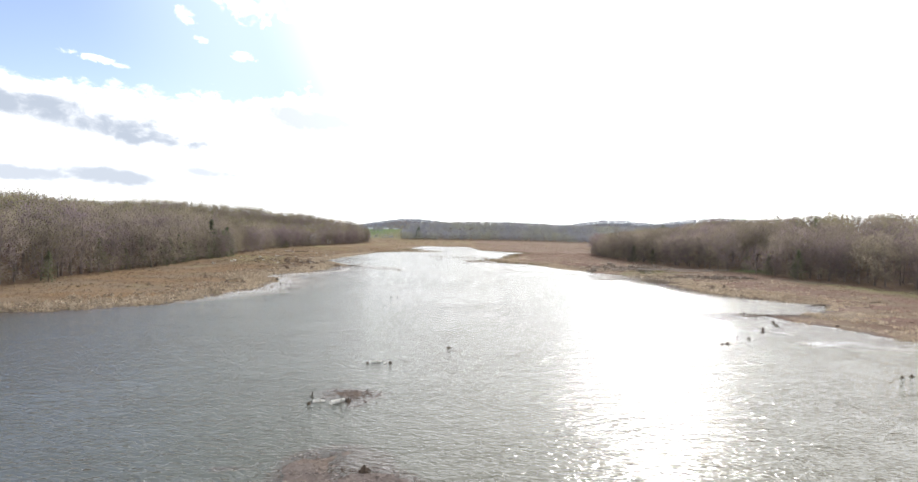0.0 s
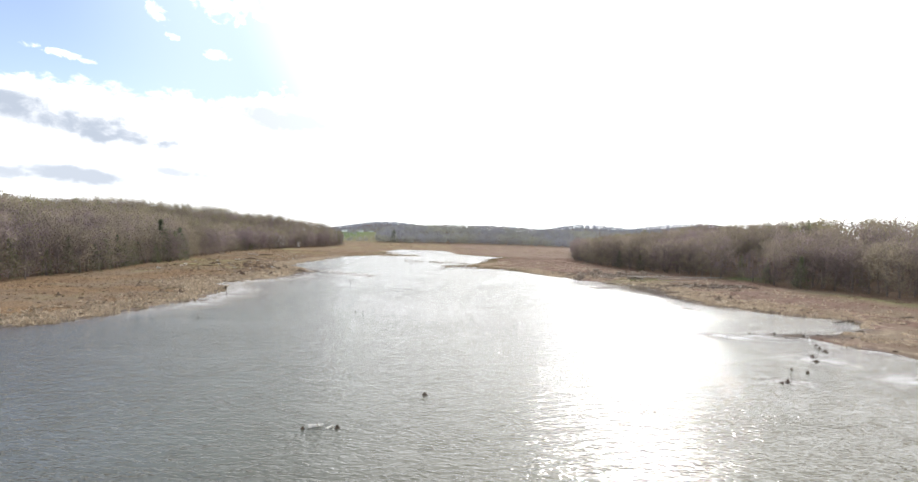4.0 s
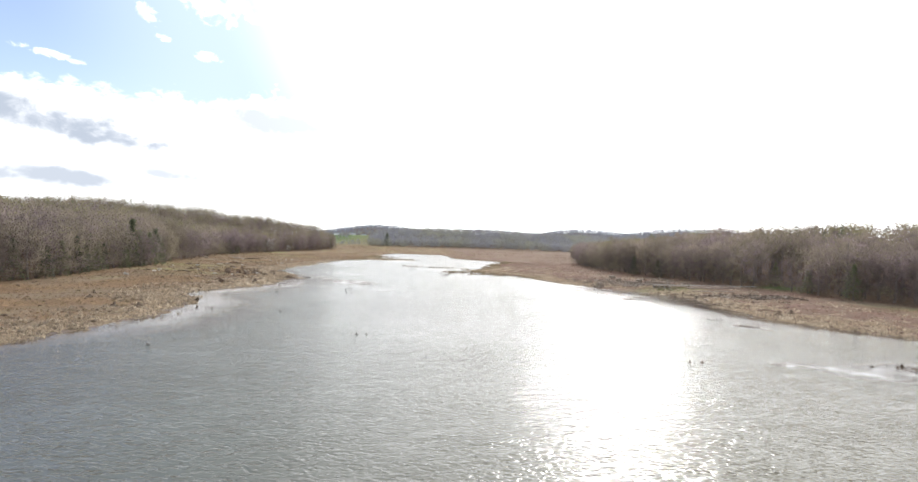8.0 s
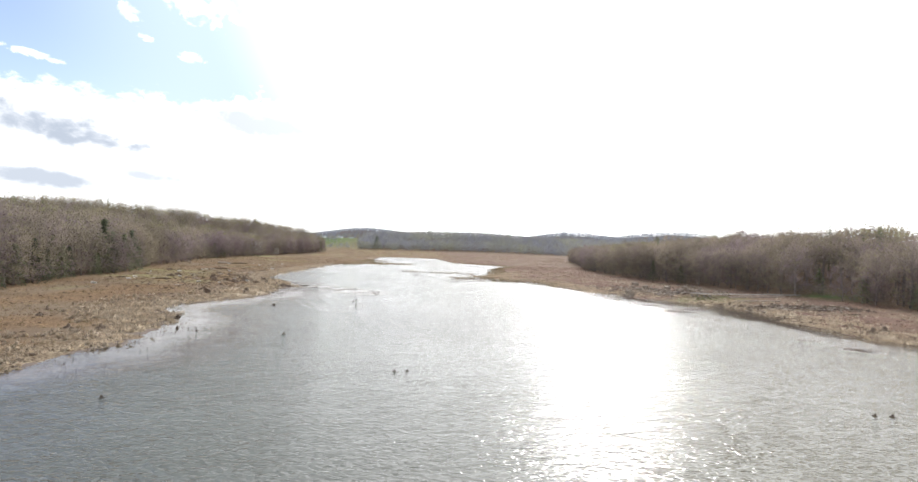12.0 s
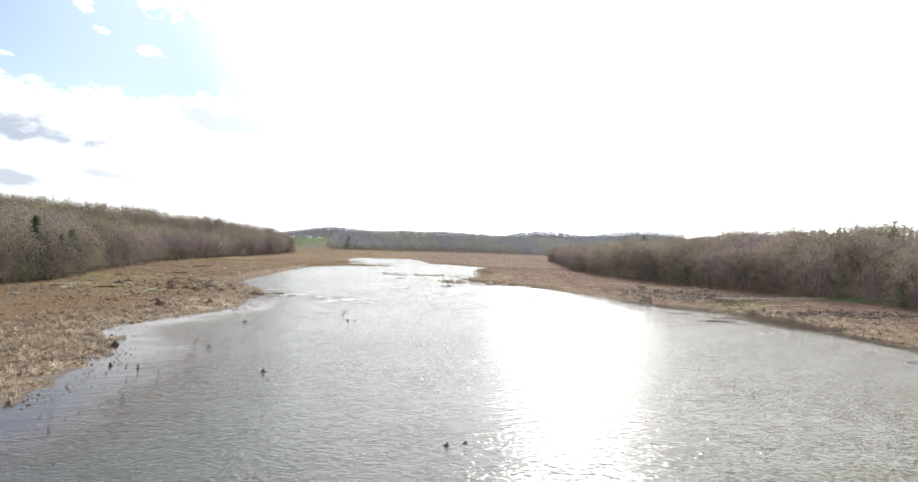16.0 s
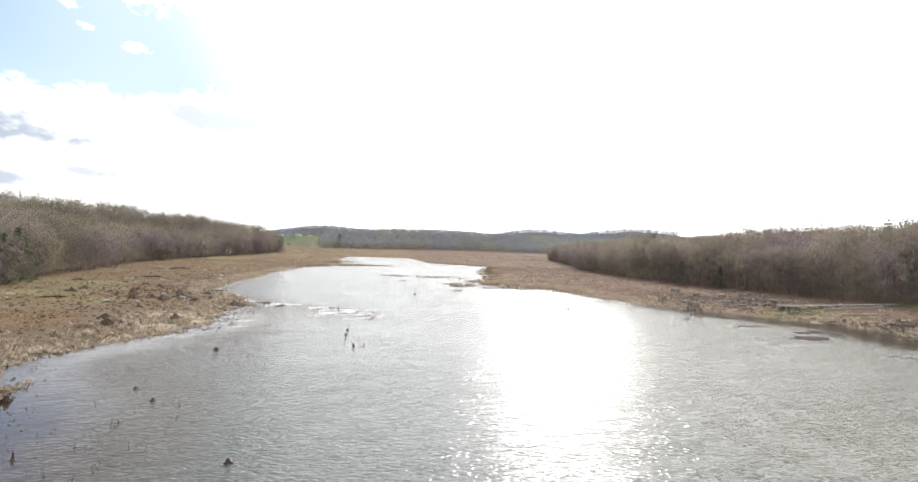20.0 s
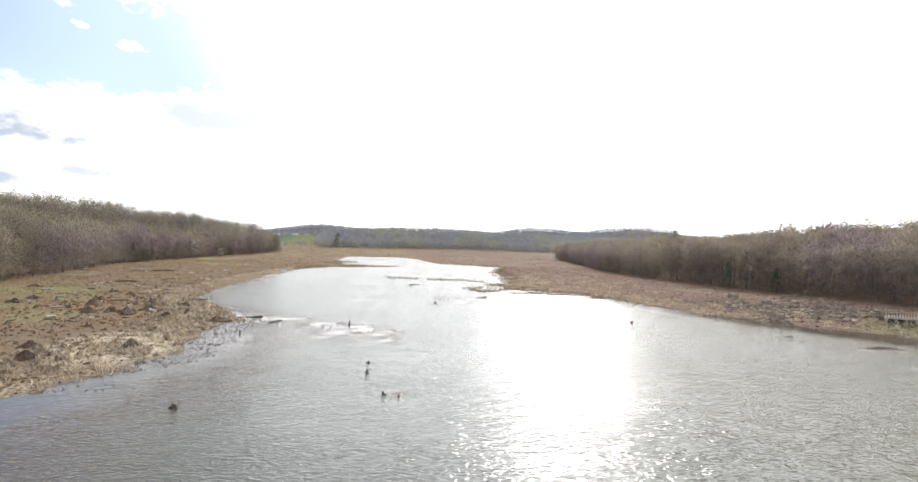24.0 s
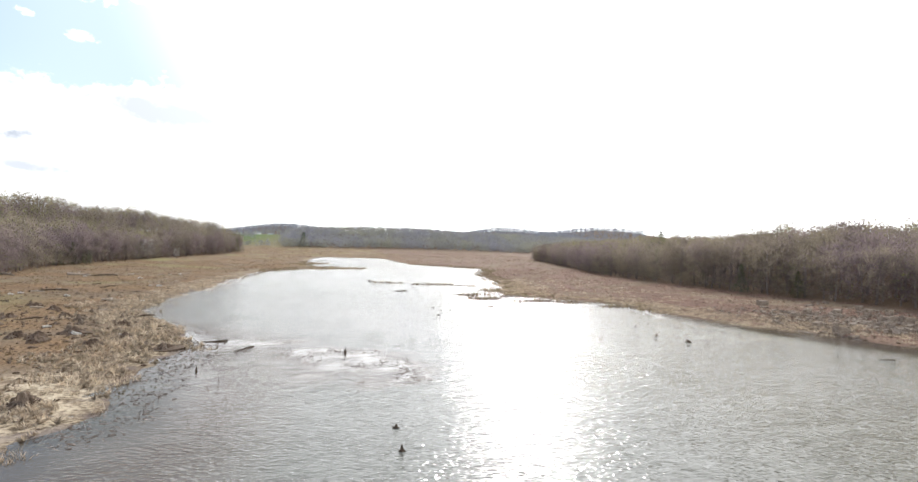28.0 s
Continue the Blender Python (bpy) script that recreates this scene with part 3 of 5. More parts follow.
# ---- trees ----
def broadleaf(seed, high, twigs, buds, detail=2, bud_size=0.3):
    """Trunk with limbs, and a loose crown of twigs and opening buds. Gives the shapes (trunk, crown)."""
    r = np.random.default_rng(seed)
    trunk, crown = Shape(), Shape()
    lean = r.normal(0, 0.02, 2)
    base = high * r.uniform(0.06, 0.16)
    spread = high * r.uniform(0.25, 0.33)
    rad = 0.011 * high + 0.06
    hs = np.linspace(-0.4, high * 0.9, 6 if detail > 1 else 3)
    line = np.stack([lean[0] * hs + 0.12 * np.sin(hs * 0.5 + seed), lean[1] * hs + 0.12 * np.cos(hs * 0.4 + seed), hs], 1)
    trunk.tube(line, np.linspace(rad * 1.25, 0.03, len(hs)), 6 if detail > 1 else 3)
    tips = []
    for k in range(9 if detail > 1 else 5):
        z0 = base * 0.8 + (high * 0.66 - base) * (k + r.uniform(0, 0.8)) / 9.5 * (1 if detail > 1 else 1.8)
        a = k * 2.4 + r.uniform(-0.5, 0.5)
        reach = spread * np.clip(1.25 - abs(z0 / high - 0.55) * 1.5, 0.35, 1.1) * r.uniform(0.75, 1.1)
        rise = min(reach * r.uniform(0.45, 0.95), high * 0.9 - z0)
        start = np.array([lean[0] * z0, lean[1] * z0, z0])
        end = start + (np.cos(a) * reach, np.sin(a) * reach, rise)
        mid = (start + end) / 2 + (0, 0, -0.10 * reach)
        if detail > 1:
            trunk.tube([start, mid, end], [rad * 0.42, rad * 0.26, 0.025], 4, cap=False)
        tips += [(start * 0.5 + end * 0.5, reach * 0.46), (end, reach * 0.46)]
    low = detail != 1
    middle = np.array([lean[0] * high * 0.6, lean[1] * high * 0.6, high * (0.55 if low else 0.60)])
    for k in range(15):
        up_, a = (-0.85 if low else -0.45) + (1.78 if low else 1.38) * ((k + r.uniform(0.1, 0.9)) / 15), k * 2.4 + r.uniform(-0.4, 0.4)
        ring = math.sqrt(max(0.0, 1 - up_ * up_)) * r.uniform(0.7, 0.95)
        tips.append((middle + (np.cos(a) * ring * spread, np.sin(a) * ring * spread, up_ * high * (0.38 if low else 0.32)), spread * r.uniform(0.40, 0.58)))
    where_ = np.array([p for p, _ in tips])
    size = np.array([s for _, s in tips])
    for count, slot, ln, wd in ((twigs, 0, (0.052 if twigs > 200 else 0.06) * high, 0.0085 * high if detail > 1 else (0.0112 if twigs > 200 else 0.034) * high), (buds, 1, bud_size, bud_size * 0.8)):
        if not count:
            continue
        pick = np.where(r.uniform(size=count) < (1.0 if slot else 0.72), r.integers(len(tips) - 15, len(tips), count), r.integers(0, len(tips), count))
        off = r.normal(size=(count, 3))
        off *= (r.uniform(0.05, 1.0, count) ** 0.7 / np.linalg.norm(off, axis=1))[:, None]
        if slot:
            off[:, 2] = np.abs(off[:, 2]) * 1.0 - 0.25
        at = where_[pick] + off * size[pick][:, None] * (1, 1, 0.8)
        at[:, 2] = np.maximum(at[:, 2], 0.3)
        way = (off + (0, 0, 0.6) + r.normal(0, 0.25, (count, 3))) if slot == 0 else r.normal(size=(count, 3))
        crown.add(*slivers(at, way, ln * r.uniform(0.5, 1.3, count), wd * r.uniform(0.6, 1.3, count), r), slot)
    return trunk, crown


def canopy(seed, high, pieces, olive):
    """A tree far inside a wood: a thin trunk under a domed crown of several lobes, olive towards the top."""
    r = np.random.default_rng(seed)
    out = Shape()
    wide, lobes = high * r.uniform(0.24, 0.30), 11
    up = (np.arange(lobes) + r.uniform(0.2, 0.8, lobes)) / lobes
    turn, ring = np.arange(lobes) * 2.4 + r.uniform(-0.4, 0.4, lobes), np.sqrt(1 - (up * 1.25 - 0.3) ** 2) * r.uniform(0.65, 0.95, lobes)
    middle = np.stack([np.cos(turn) * ring * wide, np.sin(turn) * ring * wide, high * (0.26 + 0.60 * up)], 1)
    size = high * r.uniform(0.14, 0.19, lobes)
    pick = r.integers(0, lobes, pieces)
    off = r.normal(size=(pieces, 3))
    off *= (r.uniform(0.15, 1.0, pieces) ** 0.5 / np.linalg.norm(off, axis=1))[:, None]
    at = middle[pick] + off * size[pick][:, None]
    bud = r.uniform(size=pieces) < olive * np.clip((at[:, 2] / high - 0.5) * 2.6, 0.1, 1)
    way = off + (0, 0, 0.5) + r.normal(0, 0.3, (pieces, 3))
    for slot, mask, ln, wd in ((0, ~bud, 0.052, 0.022), (1, bud, 0.036, 0.026)):
        k = int(mask.sum())
        out.add(*slivers(at[mask], way[mask], ln * high * r.uniform(0.6, 1.3, k), wd * high * r.uniform(0.6, 1.3, k), r), slot)
    out.tube([(0, 0, -0.4), (0.1, 0.0, high * 0.8)], [0.016 * high, 0.006 * high], 3, 2, False)
    return out.arrays()


def conifer(seed, high, tiers, per, wide=0.25, bare=0.12):
    r = np.random.default_rng(seed)
    trunk, crown = Shape(), Shape()
    trunk.tube([(0, 0, -0.4), (0.05, 0, high * 0.5), (0, 0.05, high * 0.98)], [0.016 * high, 0.010 * high, 0.02], 5)
    for k in range(tiers):
        z = high * (bare + (0.98 - bare) * k / tiers)
        reach = wide * high * (1 - z / high) ** 0.8 * r.uniform(0.7, 1.2) + 0.15
        a = r.uniform(0, 2 * np.pi, per)
        f = r.uniform(0.15, 1.0, per)
        at = np.stack([np.cos(a) * reach * f, np.sin(a) * reach * f, z - 0.28 * reach * f + r.normal(0, 0.15, per)], 1)
        way = np.stack([np.cos(a), np.sin(a), r.normal(-0.25, 0.25, per)], 1)
        crown.add(*slivers(at, way, 0.075 * high * r.uniform(0.6, 1.2, per), 0.030 * high * r.uniform(0.6, 1.2, per), r))
    return trunk, crown


def planted(shapes, spots, high_of, seed):
    """Arrays of many plants: templates set at spots (x, y, z), scaled and turned."""
    r = np.random.default_rng(seed)
    out, tones = Shape(), []
    kind = r.integers(0, len(shapes), len(spots))
    for k, (v, t, s) in enumerate(shapes):
        here, size = spots[kind == k], high_of[kind == k]
        if not len(here):
            continue
        a = r.uniform(0, 2 * np.pi, len(here))
        c, sn, wide = np.cos(a), np.sin(a), r.uniform(0.85, 1.2, len(here))
        x = (v[None, :, 0] * c[:, None] - v[None, :, 1] * sn[:, None]) * (size * wide)[:, None] + here[:, 0, None]
        y = (v[None, :, 0] * sn[:, None] + v[None, :, 1] * c[:, None]) * (size * wide)[:, None] + here[:, 1, None]
        z = v[None, :, 2] * size[:, None] + here[:, 2, None]
        tris = (t[None] + (np.arange(len(here)) * len(v))[:, None, None]).reshape(-1, 3)
        out.v.append(np.stack([x, y, z], -1).reshape(-1, 3)), out.t.append(tris + out.n), out.s.append(np.tile(s, len(here)))
        out.n += len(v) * len(here)
        tones.append(np.repeat(r.uniform(0, 1, len(here)), len(v)))
    return (*out.arrays(), np.concatenate(tones))


def merged(trunk, crown, trunk_slot):
    v, t, s = crown.arrays()
    if trunk is None:
        return v, t, s
    tv, tt, _ = trunk.arrays()
    return np.concatenate([v, tv]), np.concatenate([t, tt + len(v)]), np.concatenate([s, np.full(len(tt), trunk_slot)])


def stuff(name, arrays, mats, label, category):
    v, t, s, tone = arrays
    me = mesh_of(name, v, t, mats, s)
    me.attributes.new("plant", "FLOAT", "POINT").data.foreach_set("value", np.asarray(tone, np.float32))
    return tagged(new(name, me), label, category, "", "stuff")


# ---- the ground: one sheet to the horizon ----
def stretched(lo, hi, step, near_lo, near_hi, grow):
    mid = list(np.arange(near_lo, near_hi + 1e-6, step))
    up, down = [mid[-1]], [mid[0]]
    s = step
    while up[-1] < hi:
        s *= grow
        up.append(up[-1] + s)
    s = step
    while down[-1] > lo:
        s *= grow
        down.append(down[-1] - s)
    return np.array(down[:0:-1] + mid + up[1:])


def grid_mesh(name, xs, ys, height, mat, attributes):
    gx, gy = np.meshgrid(xs, ys)
    x, y = gx.ravel(), gy.ravel()
    z, values = height(x, y), attributes(x, y)
    nx, ny = len(xs), len(ys)
    i = (np.arange(ny - 1)[:, None] * nx + np.arange(nx - 1)[None]).ravel()
    tris = np.concatenate([np.stack([i, i + 1, i + nx + 1], 1), np.stack([i, i + nx + 1, i + nx], 1)])
    me = mesh_of(name, np.stack([x, y, z], 1), tris, [mat], None, True)
    for key, value in values.items():
        a = me.attributes.new(key, "FLOAT", "POINT")
        a.data.foreach_set("value", np.asarray(value, np.float32))
    return me


def ground_marks(x, y):
    d = shore(x, y)
    wood = np.maximum(smooth(west_edge(y) - x, -3, 3), smooth(x - east_edge(y), -3, 3)) * (y < 700)
    wood = np.maximum(wood, np.maximum(smooth(y, 880, 905) * (x > -105), smooth(y, 1150, 1250)))
    wood = np.maximum(wood, smooth(np.abs(x), 300, 420))
    field = np.exp(-((x + 200) / 100) ** 2 - ((y - 1280) / 340) ** 4)
    glade = bump(x, y, -93, 240, 10, 13, 0.9) + np.exp(-((east_edge(y) - 9 - x) / 7) ** 2) * smooth(y, 50, 70) * (1 - smooth(y, 140, 165)) + bump(x, y, 76, 190.0, 13, 4.5, 0.9) + bump(x, y, 114, 200, 8, 7, 1.0) + bump(x, y, 71, 193, 8, 5, 0.8)
    mat = bump(x, y, -54.0, 182.0, 6.5, 10, 1.25) + 0.42 * smooth(d, 0.4, 1.5) * (1 - smooth(d, 3, 6)) * smooth(x, 40, 60)
    return {"mat": mat, "shore": d * (1 + 0.9 * smooth(x, 0, 40)), "glade": glade, "wood": np.clip(wood - field, 0, 1), "field": field + bump(x, y, 71, 192.0, 8, 4, 0.5) + bump(x, y, 114, 200, 6, 6, 0.9)}


xs = stretched(-4200, 4200, 1.3, -100, 112, 1.13)
xs = np.unique(np.round(np.concatenate([xs, np.arange(-16.25, 1.0, 0.5)]), 3))
ys = np.concatenate([stretched(-1800, 300, 1.3, 44, 270, 1.10)[:-1], np.arange(20.0, 44.0, 0.6), stretched(300, 4600, 3.0, 302, 640, 1.10)])
ys = np.unique(np.round(ys, 3))
ys = ys[np.diff(ys, prepend=-9999) > 0.15]
ground = tagged(new("ground", grid_mesh("ground", xs, ys, ground_height, GROUND, ground_marks)), "drained lake bed and marsh of rusty dead sedge rising to wooded hills", "ground", "", "structure")

def water_marks(x, y):
    """How deep the water is, and how far it lies open to the wind."""
    d, z = shore(x, y), ground_height(x, y)
    lee = 1.6 + (11 + 14 * smooth(y, 140, 165)) * smooth(x, 15, 40) * smooth(y, 100, 125) * (1 - smooth(y, 205, 250)) + 14 * smooth(-x, 18, 34) * smooth(y, 84, 102) * (1 - smooth(y, 188, 204))
    return {"depth": np.maximum(0, -z), "open": np.minimum(smooth(-d / lee, 0.26, 0.80), smooth(-z, 0.05, 0.17))}


wx, wy = np.arange(-130, 130.1, 1.3), np.concatenate([np.arange(-300, 20, 20.0), np.arange(20, 46, 0.8), np.arange(46, 215, 1.4), np.arange(215, 300, 2.0), np.arange(300, 620, 4.0)])
water = tagged(new("water", grid_mesh("water", wx, wy, lambda x, y: 0 * x, WATER, water_marks)),
               "murky grey-green lake water with small wind ripples and sun glitter", "lake", "", "structure")


# ---- woods ----
def scatter(x0, x1, y0, y1, gap, seed, keep):
    r = np.random.default_rng(seed)
    gx, gy = np.meshgrid(np.arange(x0, x1, gap), np.arange(y0, y1, gap))
    x = gx.ravel() + r.uniform(-0.45, 0.45, gx.size) * gap
    y = gy.ravel() + r.uniform(-0.45, 0.45, gx.size) * gap
    ok = keep(x, y)
    return x[ok], y[ok]


def on_ground(x, y):
    return np.stack([x, y, ground_height(x, y)], 1)


def unit(shapes, high):
    return [(v / high, t, s) for v, t, s in shapes]


def woods():
    small = unit([merged(*broadleaf(100 + k, 16, 900, 130, 1, 0.28), 2) for k in range(6)], 16)
    green = unit([merged(*broadleaf(120 + k, 16, 560, 480, 1, 0.30), 2) for k in range(3)], 16)
    fir = unit([merged(*conifer(140 + k, 16, 14, 9), 0) for k in range(2)], 16)
    far_small = unit([canopy(160 + k, 16, 360, 0.35) for k in range(6)], 16)
    far_green = unit([canopy(170 + k, 16, 360, 0.85) for k in range(4)], 16)
    for name, edge, side, label in (("west_wood", west_edge, -1, "leafless brown wood with olive spring buds on a rising slope"),
                                    ("east_wood", east_edge, 1, "dense leafless brown wood on the lake's sunny bank")):
        x, y = scatter(-290 if side < 0 else 80, -80 if side < 0 else 260, 40, 640, 6.2, 5 + side, lambda x, y: (side * (x - edge(y)) > 5.0) & (side * (x - edge(y)) < (150 if side < 0 else 118)) & (np.hypot(x - 115, y - 201) > 8))
        inland = side * (x - edge(y))
        r = np.random.default_rng(40 + side)
        keep = (inland < 45) | (r.uniform(size=len(x)) < 0.8)
        x, y, inland = x[keep], y[keep], inland[keep]
        high = r.uniform(13.5, 17.0, len(x)) * (1 + 0.24 * fbm(x, y, 34.0, 51, 2))
        lush = 0.26 if side < 0 else 0.04
        pick = r.uniform(size=len(x)) + 0.35 * fbm(x, y, 30.0, 57, 2) + lush
        spots = on_ground(x, y)
        bare, budding, close = pick < 0.66, (pick >= 0.66) & (pick < 1.10 + lush), (y < 320) & (inland < 50)
        for sub, shapes, mask, mats in (("", small, bare & close, [TWIGS, BUDS, BARK]), ("_budding", green, budding & close, [TWIGS, BUDS, BARK]), ("_evergreens", fir, pick >= 1.10 + lush, [NEEDLES]),
                                        ("_beyond", far_small, bare & ~close, [TWIGS, BUDS, BARK]), ("_budding_beyond", far_green, budding & ~close, [TWIGS, BUDS, BARK])):
            if mask.any():
                stuff(name + sub, planted(shapes, spots[mask], high[mask], 60 + side), mats, label.replace("leafless brown", {"b": "budding olive", "e": "dark evergreen"}[sub[1]]) if sub[1:4] in ("bud", "eve") else label, "woodland")


def edge_trees():
    kinds = []
    for k in range(8):
        high = (15.5, 17.5, 13.0, 18.5, 14.5, 16.5, 12.0, 17.0)[k]
        green = k in (2, 6)
        trunk, crown = broadleaf(200 + k, high, 1000 if green else 1500, 560 if green else 170, 2, 0.25)
        tv, tt, _ = trunk.arrays()
        cv, ct, cs = crown.arrays()
        kinds.append((mesh_of("trunk", tv, tt, [BARK], None, True), mesh_of("crown", cv, ct, [TWIGS, BUDS], cs), green, high))
    firs = []
    for k in range(3):
        trunk, crown = conifer(230 + k, (10.0, 12.5, 8.5)[k], 22, 26, 0.33, 0.05)
        tv, tt, _ = trunk.arrays()
        cv, ct, cs = crown.arrays()
        firs.append((mesh_of("trunk", tv, tt, [BARK], None, True), mesh_of("crown", cv, ct, [NEEDLES], cs)))
    trunk, crown = conifer(240, 14.0, 12, 60, 0.46, 0.15)
    tv, tt, _ = trunk.arrays()
    cv, ct, cs = crown.arrays()
    pine = (mesh_of("trunk", tv, tt, [BARK], None, True), mesh_of("crown", cv, ct, [NEEDLES], cs))
    trunk, crown = broadleaf(260, 9.0, 420, 420, 2, 0.25)
    tv, tt, _ = trunk.arrays()
    cv, ct, cs = crown.arrays()
    bloom = (mesh_of("trunk", tv, tt, [BARK], None, True), mesh_of("crown", cv, ct, [BARK, BLOSSOM], cs))
    r = np.random.default_rng(77)

    def stand(name, meshes, x, y, turn, size, label, category, group):
        tree = new(name)
        tree.matrix_world = Matrix.LocRotScale((x, y, float(ground_height(np.array([x]), np.array([y]))[0])), Euler((0, 0, turn)), (size, size, size * r.uniform(0.92, 1.08)))
        part("trunk", meshes[0], tree), part("crown", meshes[1], tree)
        tagged(tree, label, category, group)

    for edge, side, y0, y1, bank in ((west_edge, -1, 55, 607, "west"), (east_edge, 1, 60, 606, "east")):
        y = y0
        while y < y1:
            x = float(edge(y)) + side * r.uniform(0.5, 4.5)
            q = r.uniform()
            if math.hypot(x - 113, y - 200) < 7:
                y += 3.0
                continue
            if q < 0.05:
                stand("evergreen_tree", firs[r.integers(3)], x, y, r.uniform(0, 6.28), r.uniform(0.8, 1.2), "dark green evergreen at the edge of the wood", "tree", "evergreens at the wood's edge")
            else:
                k = kinds[int(r.choice([0, 2, 3, 4, 6, 6])) if side < 0 and r.uniform() < 0.6 else r.integers(8)]
                stand("budding_tree" if k[2] else "bare_tree", k, x, y, r.uniform(0, 6.28), r.uniform(0.78, 1.08),
                      "deciduous tree with fresh olive buds at the marsh's edge" if k[2] else "leafless grey-brown tree at the marsh's edge", "tree", "trees on the %s bank" % bank)
            y += r.uniform(3.0, 5.6)
    for x, y, size in ((-108, 226, 1.1), (-112, 229, 0.95), (-115, 256, 1.0), (-132, 362, 1.15), (-130, 369, 1.0), (-127, 374, 1.1), (-88.5, 110, 0.85), (-97, 171, 0.8), (-104, 217, 0.9), (92, 268, 0.95), (116, 205, 0.8), (-96, 147, 0.85), (-97, 156, 1.0), (-95, 163, 0.75), (-98, 178, 0.95), (-99, 184, 0.8), (-101, 192, 1.0), (-103, 210, 0.85), (-116, 262, 0.9), (96, 252, 0.85), (113, 186, 0.95), (112, 168, 0.9)):
        stand("evergreen_tree", firs[r.integers(3)], x, y, r.uniform(0, 6.28), 0.92 * size, "dark green evergreen at the edge of the wood", "tree", "evergreens at the wood's edge")
    for x, y, high in ((-105.5, 217, 17.0), (-107.5, 236, 15.0), (-110, 243, 12.0), (-101, 188, 10.5), (-103, 194, 9.5), (-105.5, 228, 12.5), (-96, 136, 10.0)):
        stand("evergreen_tree", firs[1], x, y, x, high / 12.5, "tall dark green evergreen among leafless trees on the west bank", "tree", "evergreens at the wood's edge")
    for x, y, size in ((-104.5, 211, 1.05), (-105.5, 222, 0.8), (-101, 176, 0.8)):
        stand("budding_tree", kinds[2], x, y, y, size, "tree in yellow-green bud before dark evergreens", "tree", "trees on the west bank")
    for x, y, size in ((-124, 434, 1.3), (-117, 459, 0.75)):
        stand("blossom_tree", bloom, x, y, 1.0, size, "small tree in white blossom before the brown wood", "tree", "blossoming trees")
    for x, y, size in ((163, 408, 1.5), (168, 414, 1.1), (-72, 903, 1.75)):
        stand("pine_tree", pine, x, y, 0.4, size, "tall dark pine above the leafless wood", "tree", "tall pines")


def hazed_far_woods():
    r = np.random.default_rng(90)
    small = unit([merged(None, broadleaf(300 + k, 16, 4, 44, 0, 2.1)[1], 0) for k in range(5)], 16)
    small = [(v, t, 0 * s) for v, t, s in small]
    fine = unit([merged(None, broadleaf(320 + k, 16, 4, 96, 0, 1.35)[1], 0) for k in range(5)], 16)
    fine = [(v, t, 0 * s) for v, t, s in fine]
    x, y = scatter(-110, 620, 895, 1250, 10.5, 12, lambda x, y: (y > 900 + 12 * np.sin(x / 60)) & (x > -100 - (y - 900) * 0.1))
    stuff("far_wood", planted(fine, on_ground(x, y) - (0, 0, 3), r.uniform(15, 20, len(x)), 91), [HAZED_MID_WOOD], "distant leafless wood beyond the marsh", "woodland")
    rows = [(-215, -92, 900, 912, 6.0), (-300, -150, 1060, 1070, 7.0), (-330, -120, 1210, 1224, 7.0), (-190, -165, 1100, 1190, 9.0)]
    spots = [scatter(*row, 17 + k, lambda x, y: np.sin(x * 0.13 + y) > -0.75) for k, row in enumerate(rows)]
    x, y = np.concatenate([s[0] for s in spots]), np.concatenate([s[1] for s in spots])
    stuff("hedgerow", planted(small, on_ground(x, y), r.uniform(5, 12, len(x)), 95), [HAZED_MID_WOOD], "leafless hedgerows between distant fields", "hedge")
    big = [(v, t, s) for v, t, s in small]
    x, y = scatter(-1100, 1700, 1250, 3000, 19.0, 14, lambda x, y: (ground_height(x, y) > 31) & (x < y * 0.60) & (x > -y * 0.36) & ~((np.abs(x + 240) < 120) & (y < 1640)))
    stuff("hill_wood", planted(big, on_ground(x, y) - (0, 0, 5), r.uniform(17, 21, len(x)), 92), [HAZED_FAR_WOOD], "wooded hills on the horizon", "woodland")
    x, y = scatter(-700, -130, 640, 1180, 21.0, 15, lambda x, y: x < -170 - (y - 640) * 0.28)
    stuff("side_wood", planted(small, on_ground(x, y), r.uniform(10, 14, len(x)), 93), [HAZED_MID_WOOD], "leafless wood behind the west bank", "woodland")
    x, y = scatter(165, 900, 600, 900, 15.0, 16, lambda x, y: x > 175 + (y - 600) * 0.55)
    stuff("east_far_wood", planted(small, on_ground(x, y), r.uniform(8, 11, len(x)), 94), [HAZED_MID_WOOD], "leafless wood behind the east bank", "woodland")


woods()
edge_trees()
hazed_far_woods()


# ---- undergrowth and grasses ----
def tuft(seed, blades, high, spread, wide):
    r = np.random.default_rng(seed)
    base = r.normal(0, spread * 0.35, (blades, 3)) * (1, 1, 0)
    way = np.concatenate([r.normal(0, 0.42, (blades, 2)), np.ones((blades, 1))], 1)
    ln = high * r.uniform(0.55, 1.1, blades)
    out = Shape()
    v, t = slivers(base + way / np.linalg.norm(way, axis=1, keepdims=True) * (ln / 2 - 0.04)[:, None], way, ln, wide * r.uniform(0.7, 1.4, blades), r)
    out.add(v, t)
    return out.arrays()


